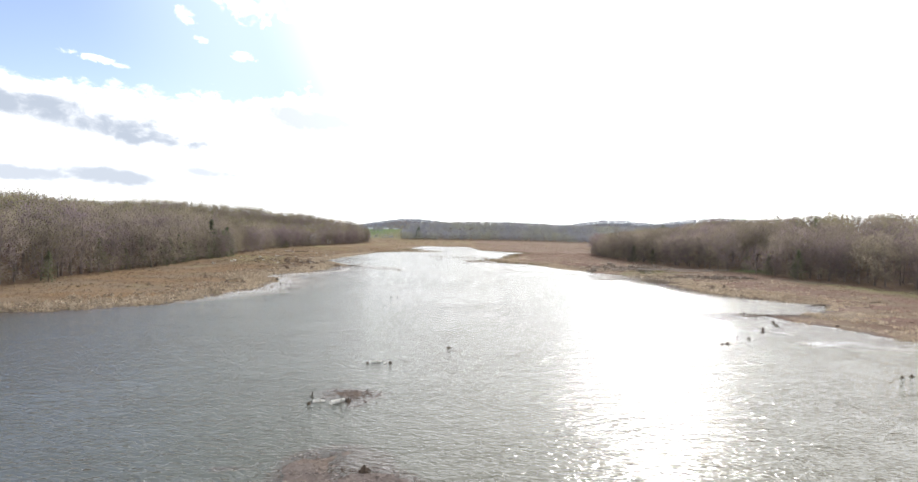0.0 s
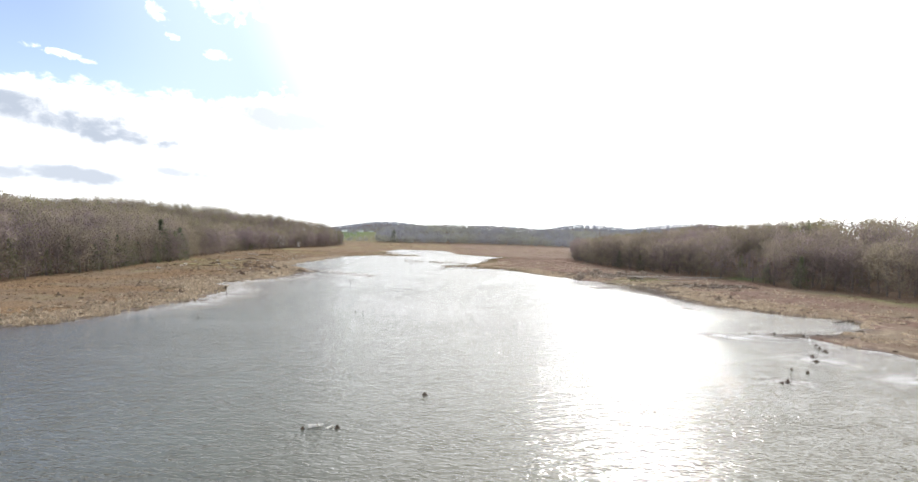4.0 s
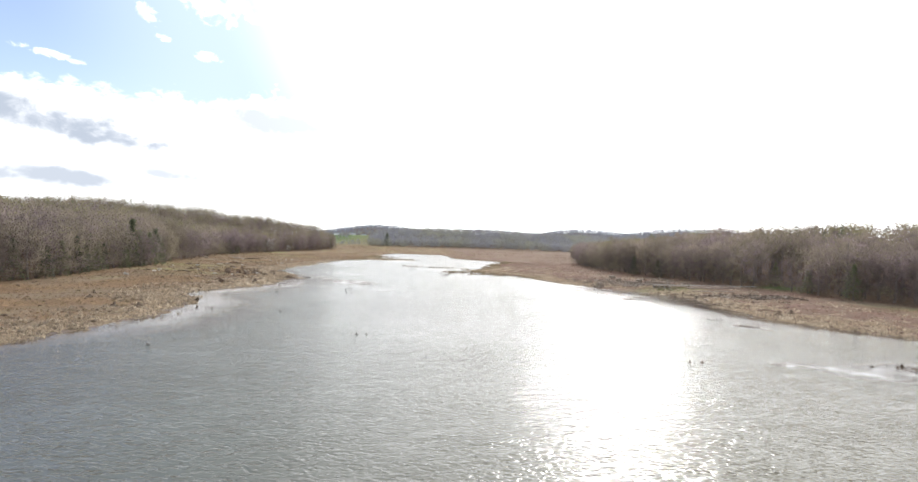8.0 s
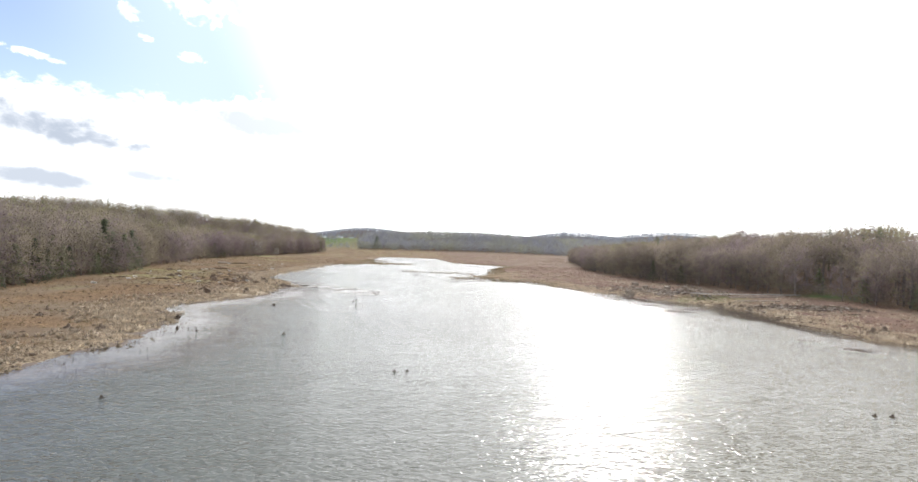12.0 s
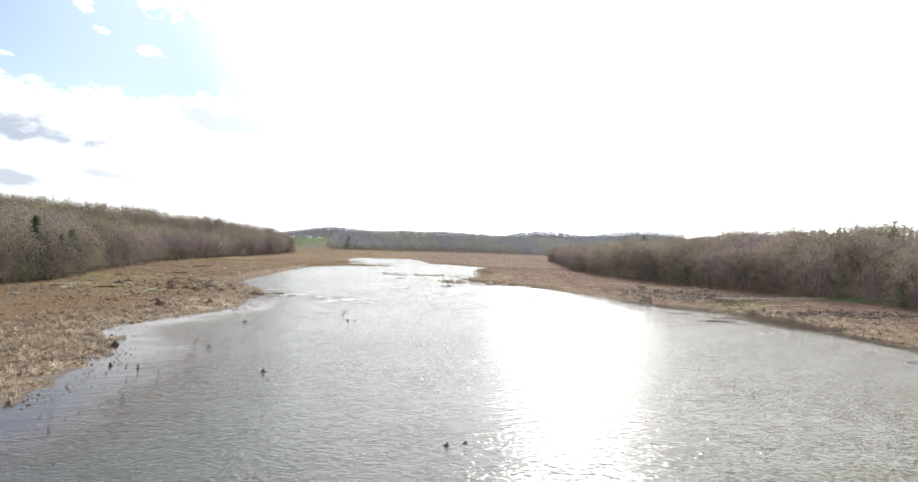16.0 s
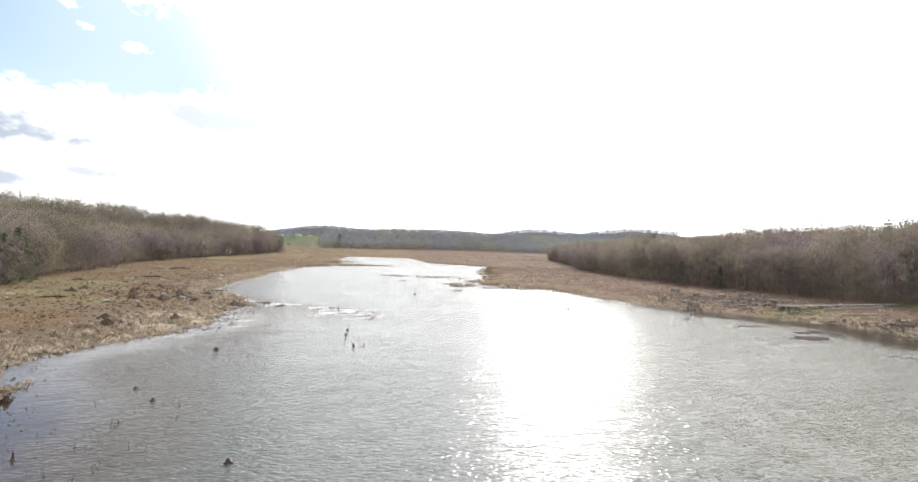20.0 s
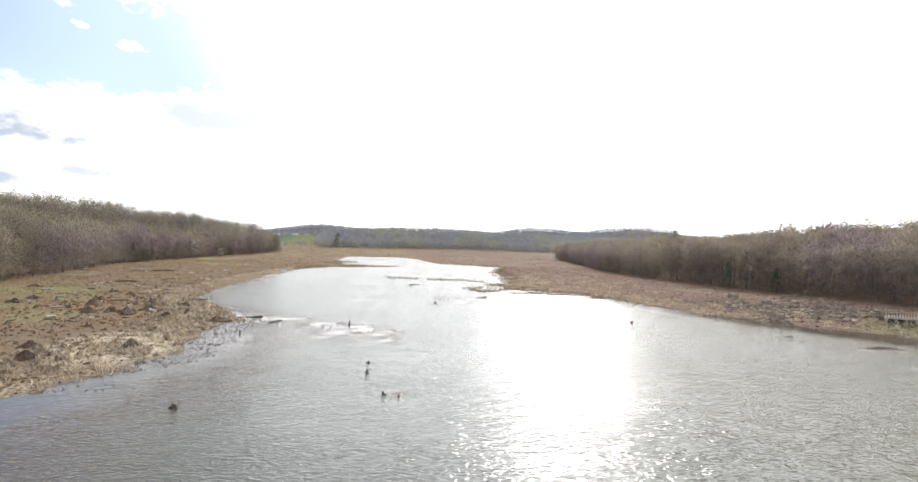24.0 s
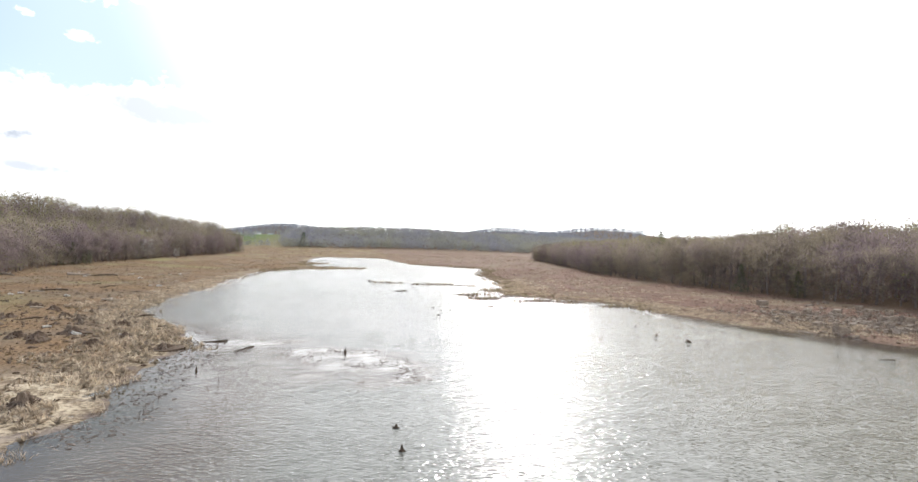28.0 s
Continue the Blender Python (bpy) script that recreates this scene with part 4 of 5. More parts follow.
def clods():
    """Lumps of peat, bark and broken wood on the drained bed."""
    r = np.random.default_rng(53)
    lumps = []
    for k in range(6):
        q = np.random.default_rng(470 + k)
        out = Shape()
        out.tube([(0, 0, -0.3), (0.0, 0.05, 0.4), (0.02, 0, 0.75)], [1.0, 0.85, 0.25], 5, wobble=0.3, r=q)
        v, t, s = out.arrays()
        lumps.append((v * (1, q.uniform(0.5, 1.0), q.uniform(0.35, 0.8)), t, s))
    n = 1300
    x = np.concatenate([r.normal(-64, 10, n), r.uniform(-115, -50, 500), r.normal(66, 8, 900), r.uniform(48, 105, 500), r.normal(70, 8, 500), r.normal(68, 5, 900), r.normal(82, 8, 700), r.uniform(50, 92, 700), r.uniform(-105, -50, 1500)])
    y = np.concatenate([r.normal(218, 25, n), r.uniform(90, 420, 500), r.normal(215, 16, 900), r.uniform(80, 380, 500), r.normal(168, 10, 500), r.uniform(115, 185, 900), r.normal(174, 4, 700), r.uniform(200, 235, 700), r.uniform(95, 300, 1500)])
    d = shore(x, y)
    ok = (d > 0.2) & (x > west_edge(y) + 2) & (x < east_edge(y) - 2)
    x, y = x[ok], y[ok]
    stuff("peat_clods", planted(lumps, on_ground(x, y), r.uniform(0.10, 0.46, len(x)) * r.uniform(0.5, 1.0, len(x)), 54), [PEAT], "dark lumps of peat and rotten wood on the drained bed", "debris")


def grasses():
    r = np.random.default_rng(31)
    straw = [tuft(400 + k, 11, 0.55, 0.55, 0.085) for k in range(6)]
    sedge = [tuft(420 + k, 8, 0.32, 0.8, 0.10) for k in range(6)]

    def near_marsh(x, y):
        return (x > west_edge(y) - 2) & (x < east_edge(y) + 2)

    x, y = scatter(-80, 90, 52, 330, 0.70, 33, near_marsh)
    d = shore(x, y)
    clump = fbm(x, y, 3.0, 61, 3) + 0.5 * fbm(x, y, 14.0, 67, 2)
    d = d * (1 + 0.15 * smooth(x, 0, 40))
    ok = (d > -3.2) & (d < 8 + 8 * smooth(x, 0, 40)) & (clump > -0.12 + 0.035 * np.maximum(d - 6, 0)) & (clump > 0.16 - 0.16 * d)
    x, y = x[ok], y[ok]
    stuff("straw_tussocks", planted(straw, on_ground(x, y) - (0, 0, 0.04), r.uniform(0.55, 1.35, len(x)), 34), [STRAW], "pale dead straw tussocks along the water's edge", "grass")
    mound = []
    for k in range(5):
        q = np.random.default_rng(430 + k)
        a, lift = q.uniform(0, 2 * np.pi, 15), q.uniform(0.05, 1.0, 15)
        way = np.stack([np.cos(a) * (1.15 - lift), np.sin(a) * (1.15 - lift), lift * 0.9], 1)
        out = Shape()
        out.add(*slivers(way * 0.30 + (0, 0, 0.05), way, 0.52 * q.uniform(0.7, 1.2, 15), 0.17 * q.uniform(0.7, 1.3, 15), q))
        mound.append(out.arrays())
    x, y = scatter(-75, -30, 74, 260, 0.82, 49, near_marsh)
    d = shore(x, y)
    clump = fbm(x, y, 2.4, 62, 3) + 0.6 * fbm(x, y, 9.0, 68, 2)
    ok = (d > -3.6) & (d < 13) & (clump > 0.05 - 0.045 * d) & (clump > -0.35 + 0.05 * d)
    x, y, d = x[ok], y[ok], d[ok]
    z = np.maximum(on_ground(x, y), (-1e9, -1e9, -0.10))
    for name, mask, mats, label in (("golden_tussocks", d > -0.4, [STRAW], "mounded golden sedge tussocks on the shore"), ("wet_tussocks", d <= -0.4, [WET_SEDGE], "small dark sedge tussocks standing in shallow water")):
        stuff(name, planted(mound, z[mask], r.uniform(0.5, 1.25, int(mask.sum())) * (1.0 if d[mask].max() > 0 else 0.34), 50), mats, label, "grass")
    x, y = scatter(30, 100, 115, 330, 1.3, 47, near_marsh)
    ok = (shore(x, y) > 2) & (shore(x, y) < 42) & (fbm(x, y, 3.5, 63, 3) > 0.08)
    x, y = x[ok], y[ok]
    stuff("pale_tussocks", planted(straw, on_ground(x, y) - (0, 0, 0.04), r.uniform(0.5, 1.1, len(x)), 48), [STRAW], "scattered pale straw tussocks on the east marsh", "grass")
    tall = [tuft(410 + k, 9, 0.80, 0.45, 0.10) for k in range(5)]
    x, y = scatter(52, 92, 100, 182, 0.75, 55, near_marsh)
    d, clump = shore(x, y), fbm(x, y, 2.2, 64, 3) + 0.5 * fbm(x, y, 8.0, 69, 2)
    ok = (d > 0.3) & (d < 15) & (clump > -0.10 + 0.06 * np.maximum(d - 5, 0)) & (x - 0.25 * (y - 110) < 78)
    x, y = x[ok], y[ok]
    stuff("pale_reed_clumps", planted(tall, on_ground(x, y) - (0, 0, 0.05), r.uniform(0.6, 1.25, len(x)), 56), [STRAW], "bright clumps of broken straw along the muddy east bank", "grass")
    x, y = scatter(-135, 135, 60, 420, 1.35, 35, near_marsh)
    d = shore(x, y)
    ok = (d > 6) & (fbm(x, y, 5.0, 71, 3) > -0.25)
    x, y = x[ok], y[ok]
    for name, mask, mat, label in (("sedge", x < 0, RUST, "low golden-brown dead sedge covering the west marsh"), ("red_sedge", x >= 0, RED_SEDGE, "low red-brown dead sedge covering the east marsh")):
        stuff(name, planted(sedge, on_ground(x[mask], y[mask]) - (0, 0, 0.03), r.uniform(0.6, 1.5, int(mask.sum())), 36), [mat], label, "grass")
    x, y = scatter(-130, 200, 420, 900, 4.6, 43, near_marsh)
    ok = (shore(x, y) > 3) & (fbm(x, y, 22.0, 75, 3) > -0.15)
    x, y = x[ok], y[ok]
    stuff("far_sedge", planted(sedge, on_ground(x, y) - (0, 0, 0.05), r.uniform(1.2, 3.2, len(x)), 44), [RUST], "rough brown sedge on the far marsh", "grass")
    bits = []
    for k in range(4):
        q = np.random.default_rng(445 + k)
        out = Shape()
        lie = np.concatenate([q.normal(size=(11, 2)), q.uniform(-0.04, 0.06, (11, 1))], 1)
        out.add(*slivers(np.concatenate([q.normal(0, 0.34, (11, 2)), q.uniform(0.005, 0.025, (11, 1))], 1), lie, q.uniform(0.12, 0.32, 11), q.uniform(0.03, 0.07, 11), q))
        bits.append(out.arrays())
    gx, gy = [], []
    for cx, cy, sx, sy, high in BANKS:
        m = int((16 if cy < 60 else 7 if cx > 40 else 2) * sx * sy)
        gx.append(cx + sx * r.normal(0, 0.6, m)), gy.append(cy + sy * r.normal(0, 0.6, m))
    x, y = np.concatenate(gx), np.concatenate(gy)
    ok = ground_height(x, y) > -0.03
    x, y = x[ok], y[ok]
    stuff("weed_mat", planted(bits, on_ground(x, y), r.uniform(0.6, 1.5, len(x)), 46), [WEED], "torn brown water weed on the mud banks", "weed")
    x, y = scatter(-50, 60, 165, 330, 0.95, 51, lambda x, y: fbm(x, y, 5.0, 77, 3) > 0.0)
    z = ground_height(x, y)
    ok = (z > -0.14) & (z < 0.05) & (shore(x, y) < 0)
    x, y = x[ok], y[ok]
    stuff("weed_specks", planted(bits, np.stack([x, y, np.full(len(x), 0.0)], 1), r.uniform(0.8, 1.7, len(x)), 52), [WEED], "specks of dead weed at the surface of the shallows", "weed")
    reed = [tuft(440 + k, 8, 0.75, 0.5, 0.10) for k in range(4)]
    x, y = scatter(-60, 70, 236, 480, 1.15, 37, lambda x, y: np.ones(len(x), bool))
    d, z = shore(x, y), ground_height(x, y)
    ok = ((d > -3.5 - 5 * smooth(x, 2, 14) * (1 - smooth(y, 290, 310))) & (d < 6) | ((d < 0) & (z > -0.2))) & (fbm(x, y, 3.0, 73, 2) > -0.12)
    x, y = x[ok], y[ok]
    stuff("reed_fringe", planted(reed, on_ground(x, y) - (0, 0, 0.04), r.uniform(0.6, 1.4, len(x)), 38), [WET_SEDGE], "dark brown reed stubble on the low mud spits", "grass")
    stalk = [tuft(450 + k, 2, 0.85, 0.25, 0.045) for k in range(5)]
    x = np.concatenate([r.normal(-42, 4.5, 150), r.normal(-40, 6, 80), r.normal(-36, 7, 60), r.uniform(38, 60, 130), r.normal(-43, 4, 80)])
    y = np.concatenate([r.normal(130, 7, 150), r.normal(190, 10, 80), r.normal(120, 6, 60), r.uniform(75, 200, 130), r.normal(108, 10, 80)])
    d = shore(x, y)
    ok = (d < 0.3) & (d > -13)
    x, y = x[ok], y[ok]
    stuff("reed_stalks", planted(stalk, np.stack([x, y, np.full(len(x), -0.15)], 1), r.uniform(0.5, 1.25, len(x)), 39), [WET_WOOD], "thin dead reed stalks standing in shallow water", "reeds")
    bush = unit([merged(None, broadleaf(460 + k, 3.2, 68, 8, 1, 0.2)[1], 0) for k in range(5)], 3.2)
    xs_, ys_ = [], []
    for edge, side, y1 in ((west_edge, -1, 607), (east_edge, 1, 606)):
        yy = r.uniform(52, y1, 1600)
        xs_.append(edge(yy) + side * np.abs(r.normal(1.0, 5.0, 1600)) - side * 0.8), ys_.append(yy)
    x, y = np.concatenate(xs_), np.concatenate(ys_)
    stuff("undergrowth", planted(bush, on_ground(x, y) - (0, 0, 0.3), r.uniform(1.8, 5.6, len(x)), 40), [TWIGS, BUDS], "tangled bare brush at the foot of the woods", "undergrowth")


clods()
grasses()


# ---- stumps, logs and stones ----
def stump_kind(seed, high, rad, roots, mat):
    """Meshes of a jagged stump: its body and its roots."""
    r = np.random.default_rng(seed)
    body = Shape()
    hs = np.array([-0.45, 0.0, 0.25, 0.6, 1.0]) * high
    k = np.array([1.7, 1.45, 1.05, 0.85, 0.62]) * rad
    line = np.stack([0.10 * high * np.sin(hs * 2 + seed), 0.08 * high * np.cos(hs * 3 + seed), hs], 1)
    body.tube(line, k, 8, wobble=0.22, r=r)
    v, t, _ = body.arrays()
    v[-8:, 2] += r.uniform(-0.22, 0.30, 8) * high
    out = [("stump_body", mesh_of("stump_body", v, t, [mat]))]
    for n in range(roots):
        a = n * 2 * np.pi / roots + r.uniform(-0.4, 0.4)
        reach = rad * r.uniform(1.8, 3.2)
        w = np.array([np.cos(a), np.sin(a), 0])
        bow = r.uniform(0.25, 0.6) * high
        root = Shape()
        root.tube([w * rad * 0.5 + (0, 0, bow), w * reach * 0.6 + (0, 0, bow * 0.55), w * reach + (0, 0, -0.18)], [rad * 0.42, rad * 0.30, rad * 0.10], 5, wobble=0.2, r=r)
        v, t, _ = root.arrays()
        out.append(("root", mesh_of("root", v, t, [mat])))
    return out


def log_kind(seed, length, rad, stubs, mat):
    r = np.random.default_rng(seed)
    body = Shape()
    xs_ = np.linspace(-0.5, 0.5, 6) * length
    body.tube(np.stack([xs_, 0.06 * length * np.sin(xs_ + seed), rad * 0.55 + 0.04 * length * np.cos(xs_ * 0.7 + seed)], 1), rad * np.linspace(1.0, 0.6, 6), 8, wobble=0.14, r=r)
    v, t, _ = body.arrays()
    out = [("log_body", mesh_of("log_body", v, t, [mat]))]
    for n in range(stubs):
        x0 = r.uniform(-0.4, 0.45) * length
        a = r.uniform(0.2, 2.9)
        root = Shape()
        tip = np.array([x0 + r.uniform(-0.3, 0.5), np.cos(a) * rad * 3.2, rad + np.sin(a) * rad * 3.2])
        root.tube([(x0, 0, rad * 0.6), ((x0 + tip[0]) / 2, tip[1] * 0.6, (rad + tip[2]) / 2), tip], [rad * 0.4, rad * 0.28, rad * 0.08], 5, wobble=0.2, r=r)
        v, t, _ = root.arrays()
        out.append(("branch_stub", mesh_of("branch_stub", v, t, [mat])))
    return out


def rock_shape(seed, sx, sy, sz):
    """A split stone slab with broken edges."""
    r = np.random.default_rng(seed)
    k = 7
    a = np.arange(k) * 2 * np.pi / k + r.uniform(-0.40, 0.40, k)
    square = 1 / np.maximum(np.abs(np.cos(a)), np.abs(np.sin(a))) ** 0.8
    rim = np.stack([np.cos(a) * sx / 2, np.sin(a) * sy / 2], 1) * (square * r.uniform(0.66, 1.02, k))[:, None]
    rings = []
    for z, f in ((-0.5, 0.9), (0.45, 1.0), (0.95, 0.98), (1.0, 0.92)):
        ring = np.concatenate([rim * f * r.uniform(0.96, 1.03, (k, 1)), np.full((k, 1), z * sz)], 1)
        ring[:, 2] += r.uniform(-0.05, 0.05, k) * sz
        rings.append(ring)
    v = np.concatenate(rings)
    t = []
    for i in range(3):
        for j in range(k):
            p, q = i * k + j, i * k + (j + 1) % k
            t += [(p, q, q + k), (p, q + k, p + k)]
    t += [(3 * k, 3 * k + j, 3 * k + j + 1) for j in range(1, k - 1)]
    return v, np.array(t)


STUMPS = [stump_kind(500, 0.75, 0.24, 5, WET_WOOD), stump_kind(501, 0.5, 0.30, 6, WET_WOOD), stump_kind(502, 1.1, 0.20, 4, WET_WOOD), stump_kind(503, 0.42, 0.22, 4, WET_WOOD),
          stump_kind(504, 0.65, 0.36, 7, WET_WOOD), stump_kind(505, 0.9, 0.15, 3, WET_WOOD)]
DRY_STUMPS = [stump_kind(510, 0.75, 0.24, 5, OLD_WOOD), stump_kind(511, 0.5, 0.30, 6, OLD_WOOD), stump_kind(512, 1.1, 0.20, 4, OLD_WOOD), stump_kind(513, 0.42, 0.22, 4, OLD_WOOD), stump_kind(514, 0.65, 0.36, 7, OLD_WOOD)]
LOGS = [log_kind(520, 3.2, 0.17, 2, WET_WOOD), log_kind(521, 4.4, 0.15, 3, WET_WOOD), log_kind(522, 1.5, 0.26, 1, PALE_WOOD), log_kind(523, 2.4, 0.20, 2, DRY_WOOD)]
ROCK_SHAPES = [rock_shape(540 + k, *size) for k, size in enumerate([(2.5, 1.5, 0.50), (1.7, 1.2, 0.40), (2.9, 1.4, 0.38), (1.2, 0.8, 0.34), (0.8, 0.55, 0.26), (2.1, 1.6, 0.70), (0.55, 0.4, 0.22), (3.2, 2.0, 1.25), (2.6, 1.8, 1.5)])]
ROCKS = [mesh_of("rock", v, t, [STONE]) for v, t in ROCK_SHAPES]
luck = np.random.default_rng(600)


def height_at(x, y):
    return float(ground_height(np.array([float(x)]), np.array([float(y)]))[0])


def put(name, pieces, x, y, z, turn, size, label, category, group, tilt=(0.0, 0.0)):
    thing = new(name)
    thing.matrix_world = Matrix.LocRotScale((x, y, z), Euler((tilt[0], tilt[1], turn)), (size, size, size))
    for piece, me in pieces:
        part(piece, me, thing)
    return tagged(thing, label, category, group)


def lake_stump(x, y, kind, size, turn=0.0, sunk=0.0):
    z, size = max(height_at(x, y), -0.06) - sunk, 0.58 * size
    put("tree_stump", STUMPS[kind], x, y, z, turn, size, "dark wet tree stump standing out of shallow water", "tree stump", "stumps in the water")


def land_stump(x, y, kind, size, turn=0.0):
    size *= 0.68
    put("tree_stump", DRY_STUMPS[kind], x, y, height_at(x, y), turn, size, "dark rotten tree stump with bared roots on the marsh", "tree stump", "stumps on the marsh")


def log(x, y, kind, size, turn, lift=0.0):
    pale = kind >= 2
    wet = shore(np.array([float(x)]), np.array([float(y)]))[0] < 0
    z = (max(height_at(x, y), -0.10) if wet else height_at(x, y)) + lift
    put("driftwood_log", LOGS[kind], x, y, z, turn, size, ("bleached" if pale else "dark wet") + " driftwood log " + ("lying in shallow water" if wet else "stranded on the dry lake bed"), "log", "driftwood logs")


def rock(x, y, kind, turn, tilt, size=1.0, sink=0.06):
    ob = new("rock", ROCKS[kind])
    ob.matrix_world = Matrix.LocRotScale((x, y, height_at(x, y) - sink), Euler((tilt[0], tilt[1], turn)), (size, size, size))
    tagged(ob, "brown split stone slab on the shore" if kind in (0, 1, 2, 5, 7, 8) else "small brown stone among shore rubble", "rock", "stones on the east shore")


# Stumps that stand in the water: x, y, kind, size.
for x, y, kind, size in ((-23.8, 161.4, 0, 0.85), (-22.5, 161.0, 5, 0.6), (-25.2, 169.1, 0, 0.9), (-25.1, 173.3, 3, 1.0), (-28.1, 199.5, 5, 1.15), (-39.8, 159.2, 1, 1.15),
                         (-29.8, 126.4, 3, 1.15), (-41.7, 142.9, 3, 0.9), (-38.9, 139.2, 3, 0.95), (-49.6, 139.6, 4, 1.25), (-13.9, 106.3, 3, 0.95), (-12.6, 106.6, 3, 0.8)):
    lake_stump(x, y, kind, size, x)
for x, y, kind, size in ((-0.9, 59.5, 3, 1.0), (-36.4, 96.6, 3, 0.9), (26.4, 93.5, 3, 0.9), (27.8, 93.3, 3, 0.9), (21.4, 201.6, 1, 1.3), (20.1, 207.4, 3, 1.1), (22.3, 216.5, 3, 1.1),
                         (-10.2, 231.2, 1, 1.2), (-8.9, 242.8, 3, 1.1), (-8.2, 238.0, 3, 1.0), (-6.1, 238.9, 3, 0.9), (38.9, 70.6, 3, 1.0)):
    lake_stump(x, y, kind, size, y)
for x, y, kind, size in ((34.9, 65.6, 3, 1.1), (34.0, 65.1, 3, 0.9), (44.4, 50.6, 3, 0.9), (45.9, 51.2, 3, 1.0), (-4.9, 27.9, 4, 0.85), (-8.4, 39.8, 4, 0.8), (-11.5, 40.8, 5, 0.7), (-11.2, 38.9, 1, 0.75),
                         (-42.7, 192.1, 5, 0.9), (-17.3, 317.4, 4, 1.5), (-9.8, 420.0, 4, 1.6), (-45.0, 129.0, 0, 0.9), (-42.0, 128.0, 5, 0.8), (-9.0, 51.6, 3, 0.8), (-6.7, 51.8, 3, 0.9)):
    lake_stump(x, y, kind, size, x + y)
for x, y, kind, size in ((52.4, 84.5, 1, 0.93), (51.4, 82.5, 1, 0.99), (50.6, 80.5, 4, 0.93), (46.6, 77.6, 1, 0.93), (44.9, 74.7, 4, 0.87), (39.8, 69.3, 1, 0.87), (63.4, 93.3, 1, 0.93), (55.9, 91.6, 4, 0.87),
                         (52.6, 93.4, 1, 0.87), (48.3, 92.9, 1, 0.74), (59.0, 92.6, 1, 0.93)):
    lake_stump(x, y, kind, size, x * y)
for x, y in ((68.5, 136.9), (72.5, 138.8)):
    land_stump(x, y, 4, 1.7, x)
# Stumps on the west marsh.
for x, y, kind, size in ((-62.2, 211.5, 4, 2.0), (-52.2, 181.5, 4, 1.7), (-48.6, 202.5, 4, 1.5), (-50.8, 203.6, 1, 1.6), (-64.5, 208.9, 1, 1.6), (-66.4, 207.3, 1, 1.5), (-76.5, 224.7, 4, 1.4),
                         (-80.6, 240.2, 0, 1.6), (-75.0, 234.9, 4, 1.2), (-66.5, 224.3, 4, 1.5), (-56.4, 124.3, 4, 1.15), (-53.0, 125.2, 4, 1.15), (-69.5, 140.0, 0, 1.2), (-66.5, 134.0, 1, 1.3)):
    land_stump(x, y, kind, size, x)
for n in range(64):
    x, y = luck.normal(-66, 11), luck.normal(226, 26)
    if shore(np.array([x]), np.array([y]))[0] > 1.5 and x > float(west_edge(y)) + 3:
        land_stump(x, y, int(luck.choice([0, 1, 1, 3, 3, 4])), luck.uniform(0.7, 1.35), luck.uniform(0, 6))
for n in range(70):
    x, y = luck.uniform(-125, -50), luck.uniform(85, 400)
    if shore(np.array([x]), np.array([y]))[0] > 3 and x > float(west_edge(y)) + 4:
        land_stump(x, y, int(luck.choice([0, 1, 3, 3])), luck.uniform(0.6, 1.2), luck.uniform(0, 6))
for n in range(70):
    x, y = luck.uniform(25, 110), luck.uniform(60, 400)
    if shore(np.array([x]), np.array([y]))[0] > 1 and x < float(east_edge(y)) - 4:
        land_stump(x, y, int(luck.choice([0, 1, 3, 3])), luck.uniform(0.6, 1.1), luck.uniform(0, 6))
for n in range(26):
    x, y = luck.uniform(-20, 20), luck.uniform(296, 316)
    if -0.15 < height_at(x, y) < 0.4:
        lake_stump(x, y, 3, luck.uniform(0.7, 1.3), luck.uniform(0, 6))
# Logs.
for x, y, kind, size, turn in ((-10.6, 39.5, 2, 0.62, 0.25), (-9.1, 39.4, 2, 0.85, 0.75), (-8.2, 52.0, 2, 0.72, 0.35), (-7.2, 51.9, 2, 0.45, 0.9), (-44.2, 207.8, 0, 0.9, 0.1), (-40.0, 202.6, 1, 0.75, 0.9),
                               (-97.0, 312.0, 1, 1.6, 0.1), (-104.0, 313.0, 3, 2.4, 0.2), (-89.4, 265.1, 1, 1.5, 0.3), (-118.0, 305.0, 3, 2.0, -0.5), (69.4, 97.7, 0, 0.7, -0.2)):
    log(x, y, kind, size, turn)
for x, y, kind, size, turn in ((3.1, 243.9, 0, 1.1, 0.2), (-11.0, 281.0, 1, 0.9, 0.1), (40.4, 188.0, 0, 0.7, -0.6), (-60.0, 229.0, 1, 1.1, 0.6), (-72.0, 250.0, 3, 1.3, 0.1),
                               (-57.0, 214.0, 3, 1.0, 1.9), (-83.0, 205.0, 1, 1.2, 0.0), (76.0, 108.0, 1, 1.2, 0.2), (84.0, 104.0, 0, 0.8, 0.3), (92.0, 112.0, 1, 0.8, 0.1)):
    log(x, y, kind, size, turn)
for n in range(30):
    x, y = luck.uniform(-95, -52), luck.uniform(180, 300)
    if shore(np.array([x]), np.array([y]))[0] > 2 and x > float(west_edge(y)) + 4:
        log(x, y, int(luck.integers(0, 4)), luck.uniform(0.5, 1.0), luck.uniform(-0.6, 0.9))
